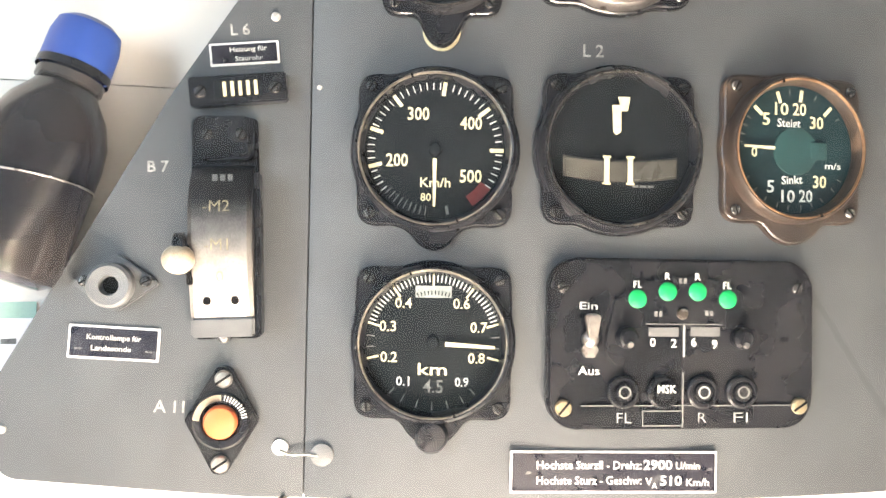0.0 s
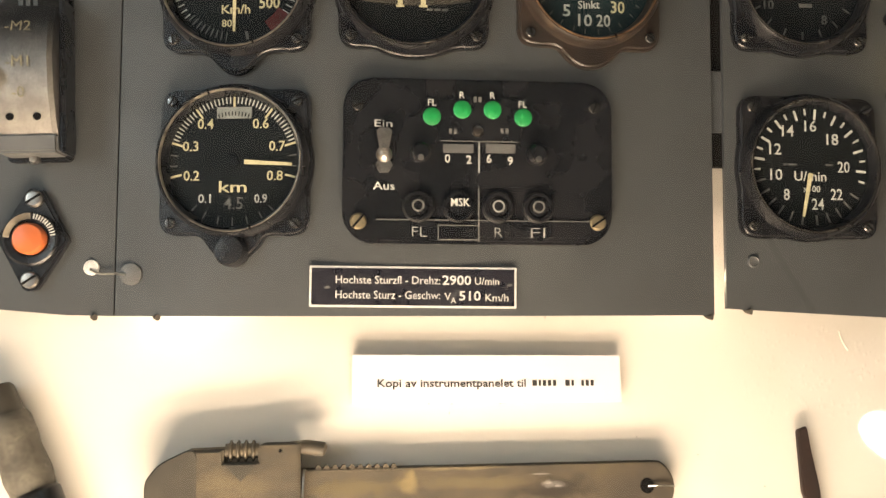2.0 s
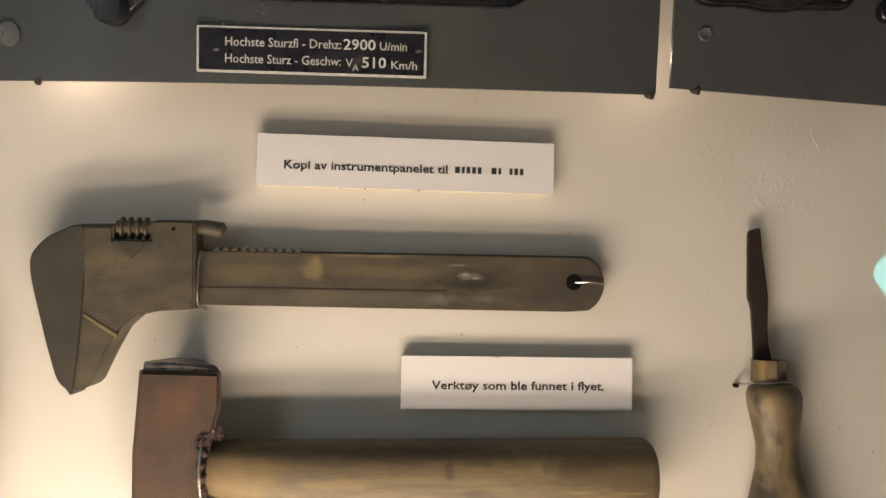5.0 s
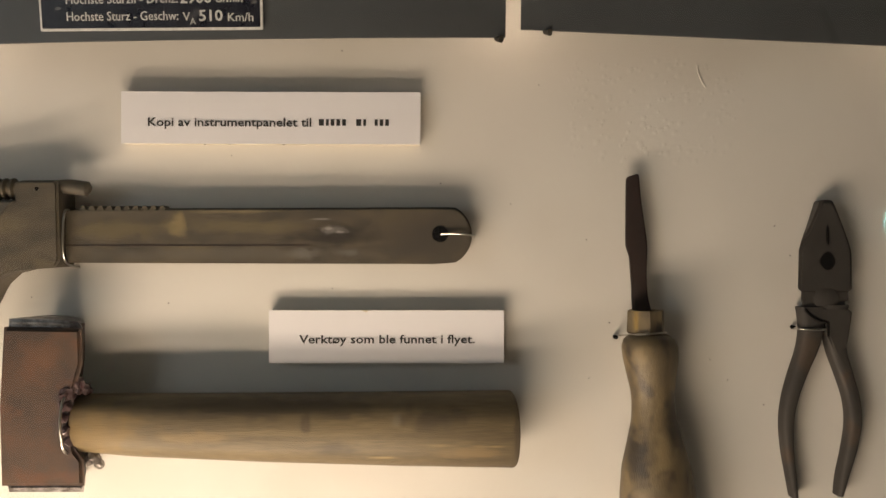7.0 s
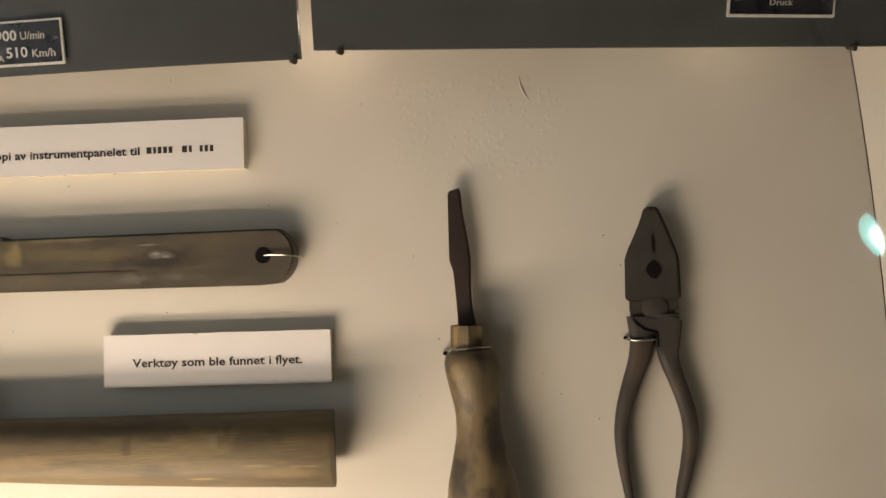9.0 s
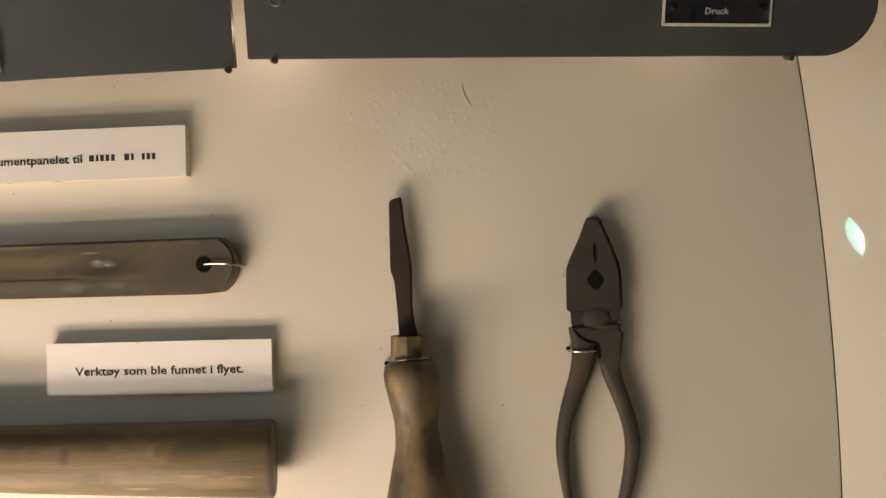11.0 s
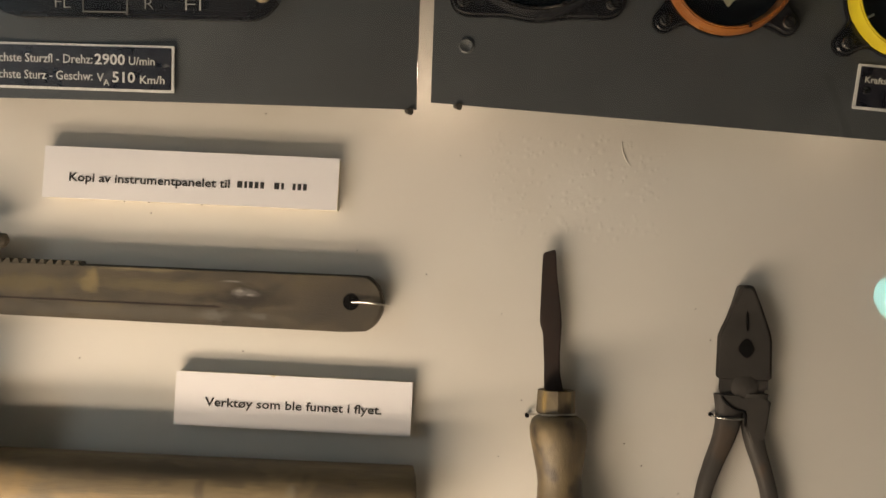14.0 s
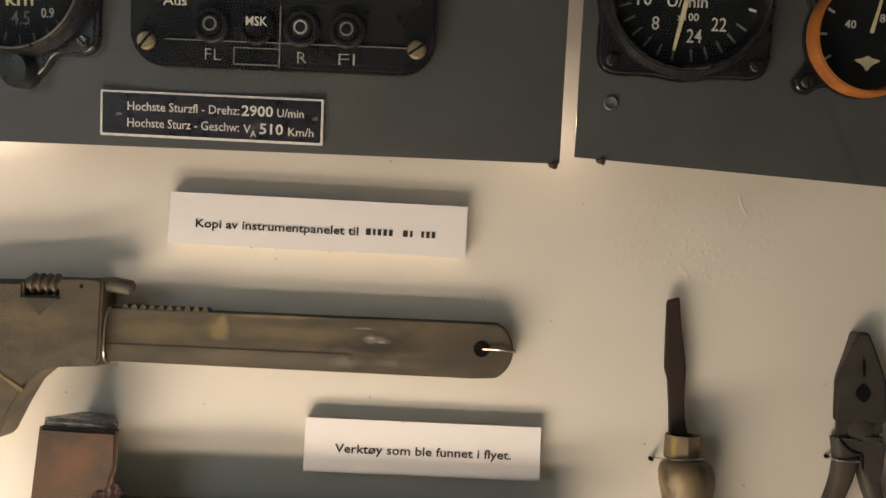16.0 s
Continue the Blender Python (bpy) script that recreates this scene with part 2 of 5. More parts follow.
def stained(m, spots, wobble=1.1, freq=160.0):
    """Adds stains, lighter bands and painted shade of their own shape: centre, radii, colour and strength."""
    nt = m.node_tree
    bsdf = nt.nodes["Principled BSDF"]
    color = bsdf.inputs["Base Color"].links[0].from_socket
    co = nt.nodes.new("ShaderNodeTexCoord")
    wob = nt.nodes.new("ShaderNodeTexNoise")
    wob.inputs["Scale"].default_value, wob.inputs["Detail"].default_value = freq, 8
    nt.links.new(co.outputs["Object"], wob.inputs["Vector"])
    for cx, cy, rx, ry, tone, strength in spots:
        sub, mul, far, add, rng, mix = (nt.nodes.new(k) for k in ("ShaderNodeVectorMath", "ShaderNodeVectorMath", "ShaderNodeVectorMath", "ShaderNodeMath", "ShaderNodeMapRange", "ShaderNodeMix"))
        sub.operation, mul.operation, far.operation, add.operation = "SUBTRACT", "MULTIPLY", "LENGTH", "MULTIPLY_ADD"
        sub.inputs[1].default_value, mul.inputs[1].default_value = (cx, cy, 0), (1 / rx, 1 / ry, 0)
        nt.links.new(co.outputs["Object"], sub.inputs[0])
        nt.links.new(sub.outputs[0], mul.inputs[0])
        nt.links.new(mul.outputs[0], far.inputs[0])
        add.inputs[1].default_value = 2 * wobble
        nt.links.new(wob.outputs["Fac"], add.inputs[0])
        nt.links.new(far.outputs["Value"], add.inputs[2])
        rng.inputs["From Min"].default_value, rng.inputs["From Max"].default_value = 1.15 + wobble, 0.45 + wobble
        rng.inputs["To Min"].default_value, rng.inputs["To Max"].default_value = 0.0, strength
        nt.links.new(add.outputs[0], rng.inputs["Value"])
        mix.data_type = "RGBA"
        nt.links.new(rng.outputs["Result"], mix.inputs["Factor"])
        nt.links.new(color, mix.inputs["A"])
        mix.inputs["B"].default_value = (*tone, 1)
        color = mix.outputs["Result"]
    nt.links.new(color, bsdf.inputs["Base Color"])


GRIME_SHADE, SCRAPED = (0.032, 0.026, 0.021), (0.33, 0.31, 0.29)
# the long dark band paints the handle's shaded top; the blotches are grime
stained(WOOD, [(0.016, -0.204, 0.022, 0.012, (0.25, 0.165, 0.06), 0.5), (0.100, -0.1945, 0.060, 0.005, GRIME_SHADE, 0.45), (0.168, -0.1985, 0.016, 0.005, GRIME_SHADE, 0.6), (0.207, -0.206, 0.002, 0.024, GRIME_SHADE, 0.5),
               (0.125, -0.212, 0.010, 0.003, GRIME_SHADE, 0.5), (0.152, -0.199, 0.0022, 0.0034, (0.25, 0.22, 0.17), 0.35), (0.146, -0.2165, 0.0080, 0.0006, (0.33, 0.25, 0.12), 0.7), (0.170, -0.2105, 0.0060, 0.0006, (0.33, 0.25, 0.12), 0.6), (0.196, -0.2110, 0.0080, 0.0006, (0.33, 0.25, 0.12), 0.6), (0.111, -0.2010, 0.0025, 0.0050, GRIME_SHADE, 0.5), (0.060, -0.207, 0.020, 0.003, (0.25, 0.175, 0.08), 0.5), (0.185, -0.214, 0.014, 0.003, (0.26, 0.18, 0.085), 0.5)])
stained(WOODUP, [(0.2800, -0.2000, 0.0060, 0.0160, GRIME_SHADE, 0.9), (0.2625, -0.2180, 0.0050, 0.0150, GRIME_SHADE, 0.9), (0.2680, -0.1880, 0.0030, 0.0040, GRIME_SHADE, 0.75), (0.2625, -0.1720, 0.0040, 0.0060, (0.27, 0.20, 0.10), 0.6),
                 (0.2740, -0.2150, 0.0040, 0.0100, (0.25, 0.19, 0.10), 0.6), (0.2635, -0.1560, 0.0012, 0.0060, (0.30, 0.20, 0.05), 0.8)], 0.9, 260)
stained(IRON, [(0.1210, -0.1140, 0.0190, 0.0060, GRIME_SHADE, 0.85), (0.1200, -0.1165, 0.0230, 0.0028, GRIME_SHADE, 0.8), (0.1210, -0.1128, 0.0062, 0.0022, SCRAPED, 0.42), (0.1190, -0.1120, 0.0022, 0.0007, SCRAPED, 0.8), (0.1235, -0.1136, 0.0022, 0.0007, SCRAPED, 0.8), (0.1060, -0.1240, 0.0070, 0.0026, SCRAPED, 0.35), (0.1290, -0.1235, 0.0050, 0.0018, SCRAPED, 0.25), (0.1150, -0.1075, 0.0050, 0.0004, SCRAPED, 0.6), (0.0475, -0.1100, 0.0050, 0.0060, (0.26, 0.20, 0.095), 0.85),
               (0.0200, -0.1120, 0.0260, 0.0045, (0.15, 0.118, 0.058), 0.6), (0.0800, -0.1110, 0.0350, 0.0035, (0.16, 0.128, 0.068), 0.6), (0.0750, -0.1036, 0.0220, 0.0013, (0.21, 0.17, 0.10), 0.7), (0.1650, -0.1150, 0.0220, 0.0130, (0.062, 0.052, 0.042), 0.6),
               (0.0700, -0.1240, 0.0700, 0.0032, (0.125, 0.112, 0.092), 0.5)], 0.9, 220)
stained(RUST, [(0.0040, -0.1950, 0.0080, 0.0180, (0.040, 0.027, 0.028), 0.85), (0.0060, -0.2100, 0.0060, 0.0120, (0.040, 0.027, 0.028), 0.7), (-0.0100, -0.1700, 0.0120, 0.0080, (0.15, 0.075, 0.040), 0.5)])


# worn paint that turns from black at the top to rubbed bright metal at the foot
def rubbed(name, low, high):
    m = material(name, (0.40, 0.38, 0.35), (0.27, 0.255, 0.24), 0.42, 0.7, scale=120, fine=900, bump=0.2)
    nt = m.node_tree
    bsdf = nt.nodes["Principled BSDF"]
    color = bsdf.inputs["Base Color"].links[0].from_socket
    co, sep, rng, mix = (nt.nodes.new(k) for k in ("ShaderNodeTexCoord", "ShaderNodeSeparateXYZ", "ShaderNodeMapRange", "ShaderNodeMix"))
    wob = nt.nodes.new("ShaderNodeTexNoise")
    wob.inputs["Scale"].default_value, wob.inputs["Detail"].default_value = 60, 6
    add = nt.nodes.new("ShaderNodeMath")
    add.operation = "MULTIPLY_ADD"
    add.inputs[1].default_value = 0.02
    nt.links.new(co.outputs["Object"], sep.inputs[0])
    nt.links.new(wob.outputs["Fac"], add.inputs[0])
    nt.links.new(sep.outputs["Y"], add.inputs[2])
    rng.inputs["From Min"].default_value, rng.inputs["From Max"].default_value = low + 0.01, high + 0.01
    nt.links.new(add.outputs[0], rng.inputs["Value"])
    mix.data_type = "RGBA"
    nt.links.new(rng.outputs["Result"], mix.inputs["Factor"])
    nt.links.new(color, mix.inputs["A"])
    mix.inputs["B"].default_value = (0.03, 0.03, 0.032, 1)
    nt.links.new(mix.outputs["Result"], bsdf.inputs["Base Color"])
    return m


RUBBED = rubbed("rubbed_lever_housing", -0.022, 0.012)

# ---- mesh helpers; local axes: x across, y up, z towards the viewer ----
FRONT = Matrix(((1, 0, 0, 0), (0, 0, -1, 0), (0, 1, 0, 0), (0, 0, 0, 1)))


def sheet_y(x):
    """Depth of the gently bowed panel sheets."""
    if x < -0.0965:
        return 0.0065
    if x < 0.2065:
        return -0.0105 + 0.6 * (x - 0.07) ** 2
    return 0.0005 + 0.033 * (x - 0.22)


def on_panel(x, z, out=0.0):
    slope = (sheet_y(x + 0.002) - sheet_y(x - 0.002)) / 0.004
    return Matrix.Translation((x, sheet_y(x) - out, z)) @ Matrix.Rotation(math.atan(slope), 4, "Z") @ FRONT


BU, BN = Vector((0.99766, 0.06837, 0)), Vector((0.06761, -0.98661, 0.14843))
BV = BN.cross(BU)
BOARD_M = Matrix(((BU.x, BV.x, BN.x, 0), (BU.y, BV.y, BN.y, 0.0348), (BU.z, BV.z, BN.z, 0), (0, 0, 0, 1)))


def on_board(u, v, h=0.0, turn=0.0):
    return BOARD_M @ Matrix.Translation((u, v, h)) @ Matrix.Rotation(radians(turn), 4, "Z")


def mesh_of(bm, name, smooth=35):
    bmesh.ops.recalc_face_normals(bm, faces=bm.faces)
    me = bpy.data.meshes.new(name)
    bm.to_mesh(me)
    bm.free()
    if smooth:
        me.shade_smooth()
        me.set_sharp_from_angle(angle=radians(smooth))
    return me


def thing(name, m, label, category, group="", kind=""):
    ob = new(name)
    ob.empty_display_size = 0.01
    ob.matrix_world = m
    return tagged(ob, label, category, group, kind)


def part(name, bm, mat, parent, label="", smooth=35):
    me = bm if isinstance(bm, bpy.types.Mesh) else mesh_of(bm, name, smooth)
    if not me.materials:
        me.materials.append(mat)
    ob = new(name, me)
    ob.parent = parent
    return tagged(ob, label)


def solid(name, bm, mat, m, label, category, group="", kind="", smooth=35):
    ob = new(name, mesh_of(bm, name, smooth))
    ob.data.materials.append(mat)
    ob.matrix_world = m
    return tagged(ob, label, category, group, kind)


def bevelled(bm, width, segs=2):
    if width > 0:
        edges = [e for e in bm.edges if len(e.link_faces) == 2 and e.calc_face_angle(0) > 0.5]
        bmesh.ops.bevel(bm, geom=edges, offset=width, segments=segs, affect="EDGES", clamp_overlap=True)
    return bm


def box(x0, x1, y0, y1, z0, z1, bevel=0.0, segs=2):
    bm = bmesh.new()
    bmesh.ops.create_cube(bm, size=1, matrix=Matrix.Translation(((x0 + x1) / 2, (y0 + y1) / 2, (z0 + z1) / 2)) @ Matrix.Diagonal((x1 - x0, y1 - y0, z1 - z0, 1)))
    return bevelled(bm, bevel, segs)


def prism(points, z0, z1, bevel=0.0, segs=2, holes=()):
    bm = bmesh.new()
    face = bm.faces.new([bm.verts.new((x, y, z0)) for x, y in points])
    made = bmesh.ops.extrude_face_region(bm, geom=[face])
    for v in made["geom"]:
        if isinstance(v, bmesh.types.BMVert):
            v.co.z = z1
    bmesh.ops.recalc_face_normals(bm, faces=bm.faces)
    if bevel:
        edges = [e for e in bm.edges if all(abs(v.co.z - z1) < 1e-7 for v in e.verts)]
        bmesh.ops.bevel(bm, geom=edges, offset=bevel, segments=segs, affect="EDGES", clamp_overlap=True)
    return bm


def lathe(profile, segs=48, axis="z", at=(0, 0, 0)):
    """Turns (radius, height) pairs round the local z (or y) axis."""
    bm = bmesh.new()
    rings = []
    for r, h in profile:
        if r < 1e-6:
            rings.append([bm.verts.new((0, 0, h))])
        else:
            rings.append([bm.verts.new((r * math.cos(2 * math.pi * k / segs), r * math.sin(2 * math.pi * k / segs), h)) for k in range(segs)])
    for a, b in zip(rings, rings[1:]):
        for k in range(segs):
            j = (k + 1) % segs
            quad = [a[k % len(a)], a[j % len(a)], b[j % len(b)], b[k % len(b)]]
            quad = list(dict.fromkeys(quad))
            if len(quad) > 2:
                bm.faces.new(quad)
    if axis == "y":
        bmesh.ops.rotate(bm, verts=bm.verts, matrix=Matrix.Rotation(radians(-90), 3, "X"))
    if axis == "x":
        bmesh.ops.rotate(bm, verts=bm.verts, matrix=Matrix.Rotation(radians(90), 3, "Y"))
    bmesh.ops.translate(bm, verts=bm.verts, vec=at)
    return bm


def tube(points, radius, segs=8):
    """A round bar along the points; radius may be a list."""
    bm = bmesh.new()
    pts = [Vector(p) for p in points]
    rings = []
    for i, p in enumerate(pts):
        d = (pts[min(i + 1, len(pts) - 1)] - pts[max(i - 1, 0)]).normalized()
        side = d.cross(Vector((0, 0, 1)) if abs(d.z) < 0.9 else Vector((1, 0, 0))).normalized()
        up = side.cross(d)
        r = radius[i] if isinstance(radius, (list, tuple)) else radius
        rings.append([bm.verts.new(p + r * (math.cos(2 * math.pi * k / segs) * side + math.sin(2 * math.pi * k / segs) * up)) for k in range(segs)])
    for a, b in zip(rings, rings[1:]):
        for k in range(segs):
            bm.faces.new([a[k], a[(k + 1) % segs], b[(k + 1) % segs], b[k]])
    bm.faces.new(rings[0][::-1])
    bm.faces.new(rings[-1])
    return bm


def merged(*parts):
    out = bmesh.new()
    for bm in parts:
        me = bpy.data.meshes.new("tmp")
        bm.to_mesh(me)
        bm.free()
        out.from_mesh(me)
        bpy.data.meshes.remove(me)
    return out


def rounded(w, h, r, n=6):
    pts = []
    for cx, cy, a in ((w / 2 - r, h / 2 - r, 0), (-w / 2 + r, h / 2 - r, 90), (-w / 2 + r, -h / 2 + r, 180), (w / 2 - r, -h / 2 + r, 270)):
        pts += [(cx + r * math.cos(radians(a + 90 * k / n)), cy + r * math.sin(radians(a + 90 * k / n))) for k in range(n + 1)]
    return pts


def curve(points, steps=6):
    """A closed smooth outline through the points."""
    pts, out, n = [Vector((*p, 0)) for p in points], [], len(points)
    for i in range(n):
        p0, p1, p2, p3 = pts[i - 1], pts[i], pts[(i + 1) % n], pts[(i + 2) % n]
        for k in range(steps):
            t = k / steps
            q = 0.5 * (2 * p1 + (p2 - p0) * t + (2 * p0 - 5 * p1 + 4 * p2 - p3) * t * t + (3 * p1 - p0 - 3 * p2 + p3) * t ** 3)
            out.append((q.x, q.y))
    return out


def run_through(points, steps=6):
    """An open smooth run of points, 3D."""
    pts, out = [Vector(p) for p in points], []
    for i in range(len(pts) - 1):
        p0, p1, p2, p3 = pts[max(i - 1, 0)], pts[i], pts[i + 1], pts[min(i + 2, len(pts) - 1)]
        for k in range(steps):
            t = k / steps
            out.append(0.5 * (2 * p1 + (p2 - p0) * t + (2 * p0 - 5 * p1 + 4 * p2 - p3) * t * t + (3 * p1 - p0 - 3 * p2 + p3) * t ** 3))
    return out + [pts[-1]]


def lettering(body, mat, parent, x, y, z, height, width=None, turn=0.0, bold=0.008, name="lettering", left=False):
    """Words of the built-in font, fitted to a cap height and, if given, a width; centred on x, y."""
    data = bpy.data.curves.new("letters", "FONT")
    data.body, data.size, data.extrude, data.offset, data.resolution_u = body, 1.0, 0.01, bold, 2
    ob = new("letters", data)
    bpy.context.view_layer.update()
    me = bpy.data.meshes.new_from_object(ob.evaluated_get(bpy.context.evaluated_depsgraph_get()))
    bpy.data.objects.remove(ob)
    bpy.data.curves.remove(data)
    co = np.empty(len(me.vertices) * 3)
    me.vertices.foreach_get("co", co)
    co = co.reshape(-1, 3)
    lo, hi = co.min(0), co.max(0)
    s = height / 0.73
    sx = width / (hi[0] - lo[0]) if width else s
    co[:, 0] = (co[:, 0] - (lo[0] if left else (lo[0] + hi[0]) / 2)) * sx
    co[:, 1] = (co[:, 1] - 0.365) * s
    co[:, 2] = co[:, 2] * 0.008 + 0.00022
    c, sn = math.cos(radians(turn)), math.sin(radians(turn))
    co[:, :2] = co[:, :2] @ np.array([[c, sn], [-sn, c]])
    co += (x, y, z)
    me.vertices.foreach_set("co", co.ravel())
    me.update()
    return part(name, me, mat, parent)


def bars(mat, parent, x, y, z, widths, height, gap, name="lettering"):
    """Plain bars in place of words."""
    total = sum(widths) + gap * (len(widths) - 1)
    at, made = x - total / 2, []
    for w in widths:
        made.append(box(at, at + w, y - height / 2, y + height / 2, z, z + 0.0002))
        at += w + gap
    return part(name, merged(*made), mat, parent)


SCREW = {}


def screw(parent, x, y, z, r, mat, slot=30, label=""):
    key = (round(r, 5), mat.name, slot)
    if key not in SCREW:
        head = lathe([(r, 0), (r, 0.35 * r), (0.8 * r, 0.6 * r), (0, 0.68 * r)], 20)
        cut = box(-0.95 * r, 0.95 * r, -0.13 * r, 0.13 * r, 0.5 * r, 0.70 * r)
        bmesh.ops.rotate(cut, verts=cut.verts, matrix=Matrix.Rotation(radians(slot), 3, "Z"))
        me = mesh_of(merged(head, cut), "screw")
        me.materials.append(mat)
        me.materials.append(BLACKHOLE)
        for f in me.polygons[-6:]:
            f.material_index = 1
        SCREW[key] = me
    ob = part("screw", SCREW[key], mat, parent, label)
    ob.location = (x, y, z)
    return ob


def plate(x0, x1, z0, z1, label, lean=0.0):
    """A black engraved name plate with a white rim, on the panel."""
    w, h = x1 - x0, z1 - z0
    p = thing("name_plate", on_panel((x0 + x1) / 2, (z0 + z1) / 2) @ Matrix.Rotation(radians(lean), 4, "Z"), label, "name plate", "name plates")
    part("rim", prism(rounded(w, h, 0.0006, 3), 0.0, 0.0009, 0.0002), PLATEWHITE, p, "white rim")
    e = 0.0011
    part("field", prism(rounded(w - 2 * e, h - 2 * e, 0.0004, 3), 0.0007, 0.0011), ENGRAVED, p)
    return p

# ---- the room round the case ----
def slab(name, x0, x1, y0, y1, z0, z1, mat, label, category):
    return solid(name, box(x0, x1, y0, y1, z0, z1), mat, Matrix(), label, category, kind="structure", smooth=0)


slab("floor", -1.3, 1.5, -1.8, 0.5, -0.63, -0.53, CARPET, "plain dark stand under the display case", "floor")
slab("ceiling", -1.3, 1.5, -1.8, 0.5, 1.0, 1.1, PLASTER, "plain pale ceiling of the exhibition room", "ceiling")
slab("wall_north", -1.3, 1.5, 0.4, 0.5, -0.53, 1.0, PLASTER, "plain pale wall behind the display case", "wall")
slab("wall_south", -1.3, 1.5, -1.8, -1.7, -0.53, 1.0, PLASTER, "plain pale wall of the exhibition room", "wall")
slab("wall_west", -1.3, -1.2, -1.7, 0.4, -0.53, 1.0, PLASTER, "plain pale wall of the exhibition room", "wall")
slab("wall_east", 1.4, 1.5, -1.7, 0.4, -0.53, 1.0, PLASTER, "plain pale wall of the exhibition room", "wall")
# added fill, placed out of the reflections, in place of the room's ambient light
area_lamp("room_lamp", (-1.17, -1.0, 0.25), (0.1, -0.1, 0), 4.6, 0.8, 0.7, (0.82, 0.94, 1.0))["label"] = "added cool white fill light standing in for ambient room light"

# the spot lamp that shows in the case glass
spot = thing("spot_lamp", look((0.665, -0.943, 0.540), (0.0, -0.170, -0.144)) @ Matrix.Rotation(radians(25), 4, "Z") @ Matrix.Diagonal((-0.7, 1, -1, 1)), "small cool white spot lamp with deep tubular shade", "lamp")
part("shade", lathe([(0, -0.055), (0.030, -0.05), (0.0415, -0.02), (0.0415, 0.17), (0.0395, 0.17), (0.0390, -0.006)], 40), BLACKHOLE, spot)
part("bulb", lathe([(0.0375, -0.006), (0.030, 0.000), (0, 0.003)], 40), LAMPGLOW, spot, "glowing cool white face")
part("core", lathe([(0.0200, 0.0015), (0.0150, 0.0050), (0, 0.0062)], 32, at=(0.006, 0, 0)), COREGLOW, spot, "brightest middle of the lamp")
rod = spot.matrix_world.inverted()
part("rod", tube([rod @ Vector((0.676, -0.956, 0.552)), rod @ Vector((0.676, -0.956, 1.0))], 0.006), DARKSTEEL, spot)

# ---- the case ----
def seam_u(v):
    """The gently bowed joint between the board and its splayed side panel."""
    return 0.4639 - 0.30 * (v + 0.223) ** 2


SEAM = [-0.46 + 0.6395 * i / 40 for i in range(41)]
board = solid("display_board", prism([(-0.40, 0.1795), (-0.40, -0.46)] + [(seam_u(v), v) for v in SEAM], -0.012, 0.0, 0.00025), BOARD, BOARD_M, "sloping white-painted display board with fine roller texture", "display board", kind="structure", smooth=0)
solid("back_wall", box(-0.45, 0.75, 0.0, 0.36, -0.012, 0.0), BOARD, on_board(0, 0.1799) @ Matrix.Rotation(radians(14), 4, "X"), "white upper back panel of the display case", "back panel", kind="structure", smooth=0)


def splayed_panel(out):
    """A flat-bent panel that follows the bowed joint and leans out towards the viewer."""
    c, d = math.cos(radians(38)), math.sin(radians(38))
    bm = bmesh.new()
    rows = [[bm.verts.new((seam_u(v) + x0 + out * k * c + 0.012 * h * d, v, out * k * d - 0.012 * h * c)) for k, h, x0 in ((0, 0, 0.0004), (1, 0, 0), (1, 1, 0), (0, 1, 0.0004))] for v in SEAM]
    for r0, r1 in zip(rows, rows[1:]):
        for k in range(4):
            bm.faces.new([r0[k], r0[(k + 1) % 4], r1[(k + 1) % 4], r1[k]])
    bm.faces.new(rows[0])
    bm.faces.new(rows[-1][::-1])
    return bm


solid("side_wall_right", splayed_panel(0.50), BOARD, BOARD_M, "white splayed side panel of the display case", "side panel", kind="structure", smooth=30)
solid("side_wall_left", box(-0.5, -0.0012, -0.50, 0.50, -0.012, 0.0, 0.0006), BOARD, on_board(-0.40, 0) @ Matrix.Rotation(radians(50), 4, "Y"), "white splayed side panel of the display case", "side panel", kind="structure", smooth=0)
slab("seam_backing", 0.36, 0.56, 0.082, 0.090, -0.5, 0.4, OCHRE, "dark seam behind the board joint", "seam")
slab("case_floor", -0.75, 0.95, -0.58, 0.10, -0.53, -0.515, BOARD, "white bottom of the display case", "case bottom")

# front glass, leaning back
GLASS_M = Matrix.Translation((0.08, -0.28, -0.06)) @ Matrix.Rotation(radians(-25), 4, "X") @ FRONT
glass = solid("case_glass", box(-0.78, 0.85, -0.50, 0.42, -0.004, 0.0), PANE_EDGE, GLASS_M, "large clear sloping glass front of the display case", "glass pane", kind="structure", smooth=0)
glass.data.materials.append(PANE)
for f in glass.data.polygons:
    if f.normal.z > 0.9:
        f.material_index = 1
glass.visible_shadow = False

# ---- panel sheets ----
def sheet(name, outline, mat, label, cuts=40):
    """A thin plate cut to the outline and bowed as the panel is."""
    bm = bmesh.new()
    bm.faces.new([bm.verts.new((x, 0, z)) for x, z in outline])
    x0, x1 = min(p[0] for p in outline), max(p[0] for p in outline)
    for k in range(1, cuts):
        bmesh.ops.bisect_plane(bm, geom=bm.verts[:] + bm.edges[:] + bm.faces[:], plane_co=(x0 + (x1 - x0) * k / cuts, 0, 0), plane_no=(1, 0, 0))
    made = bmesh.ops.extrude_face_region(bm, geom=bm.faces[:])
    for v in made["geom"]:
        if isinstance(v, bmesh.types.BMVert):
            v.co.y = 0.003
    for v in bm.verts:
        v.co.y += sheet_y(v.co.x)
    p = thing(name, Matrix(), label, "instrument panel", "panel sheets")
    part("sheet", bm, mat, p, smooth=30)
    return p


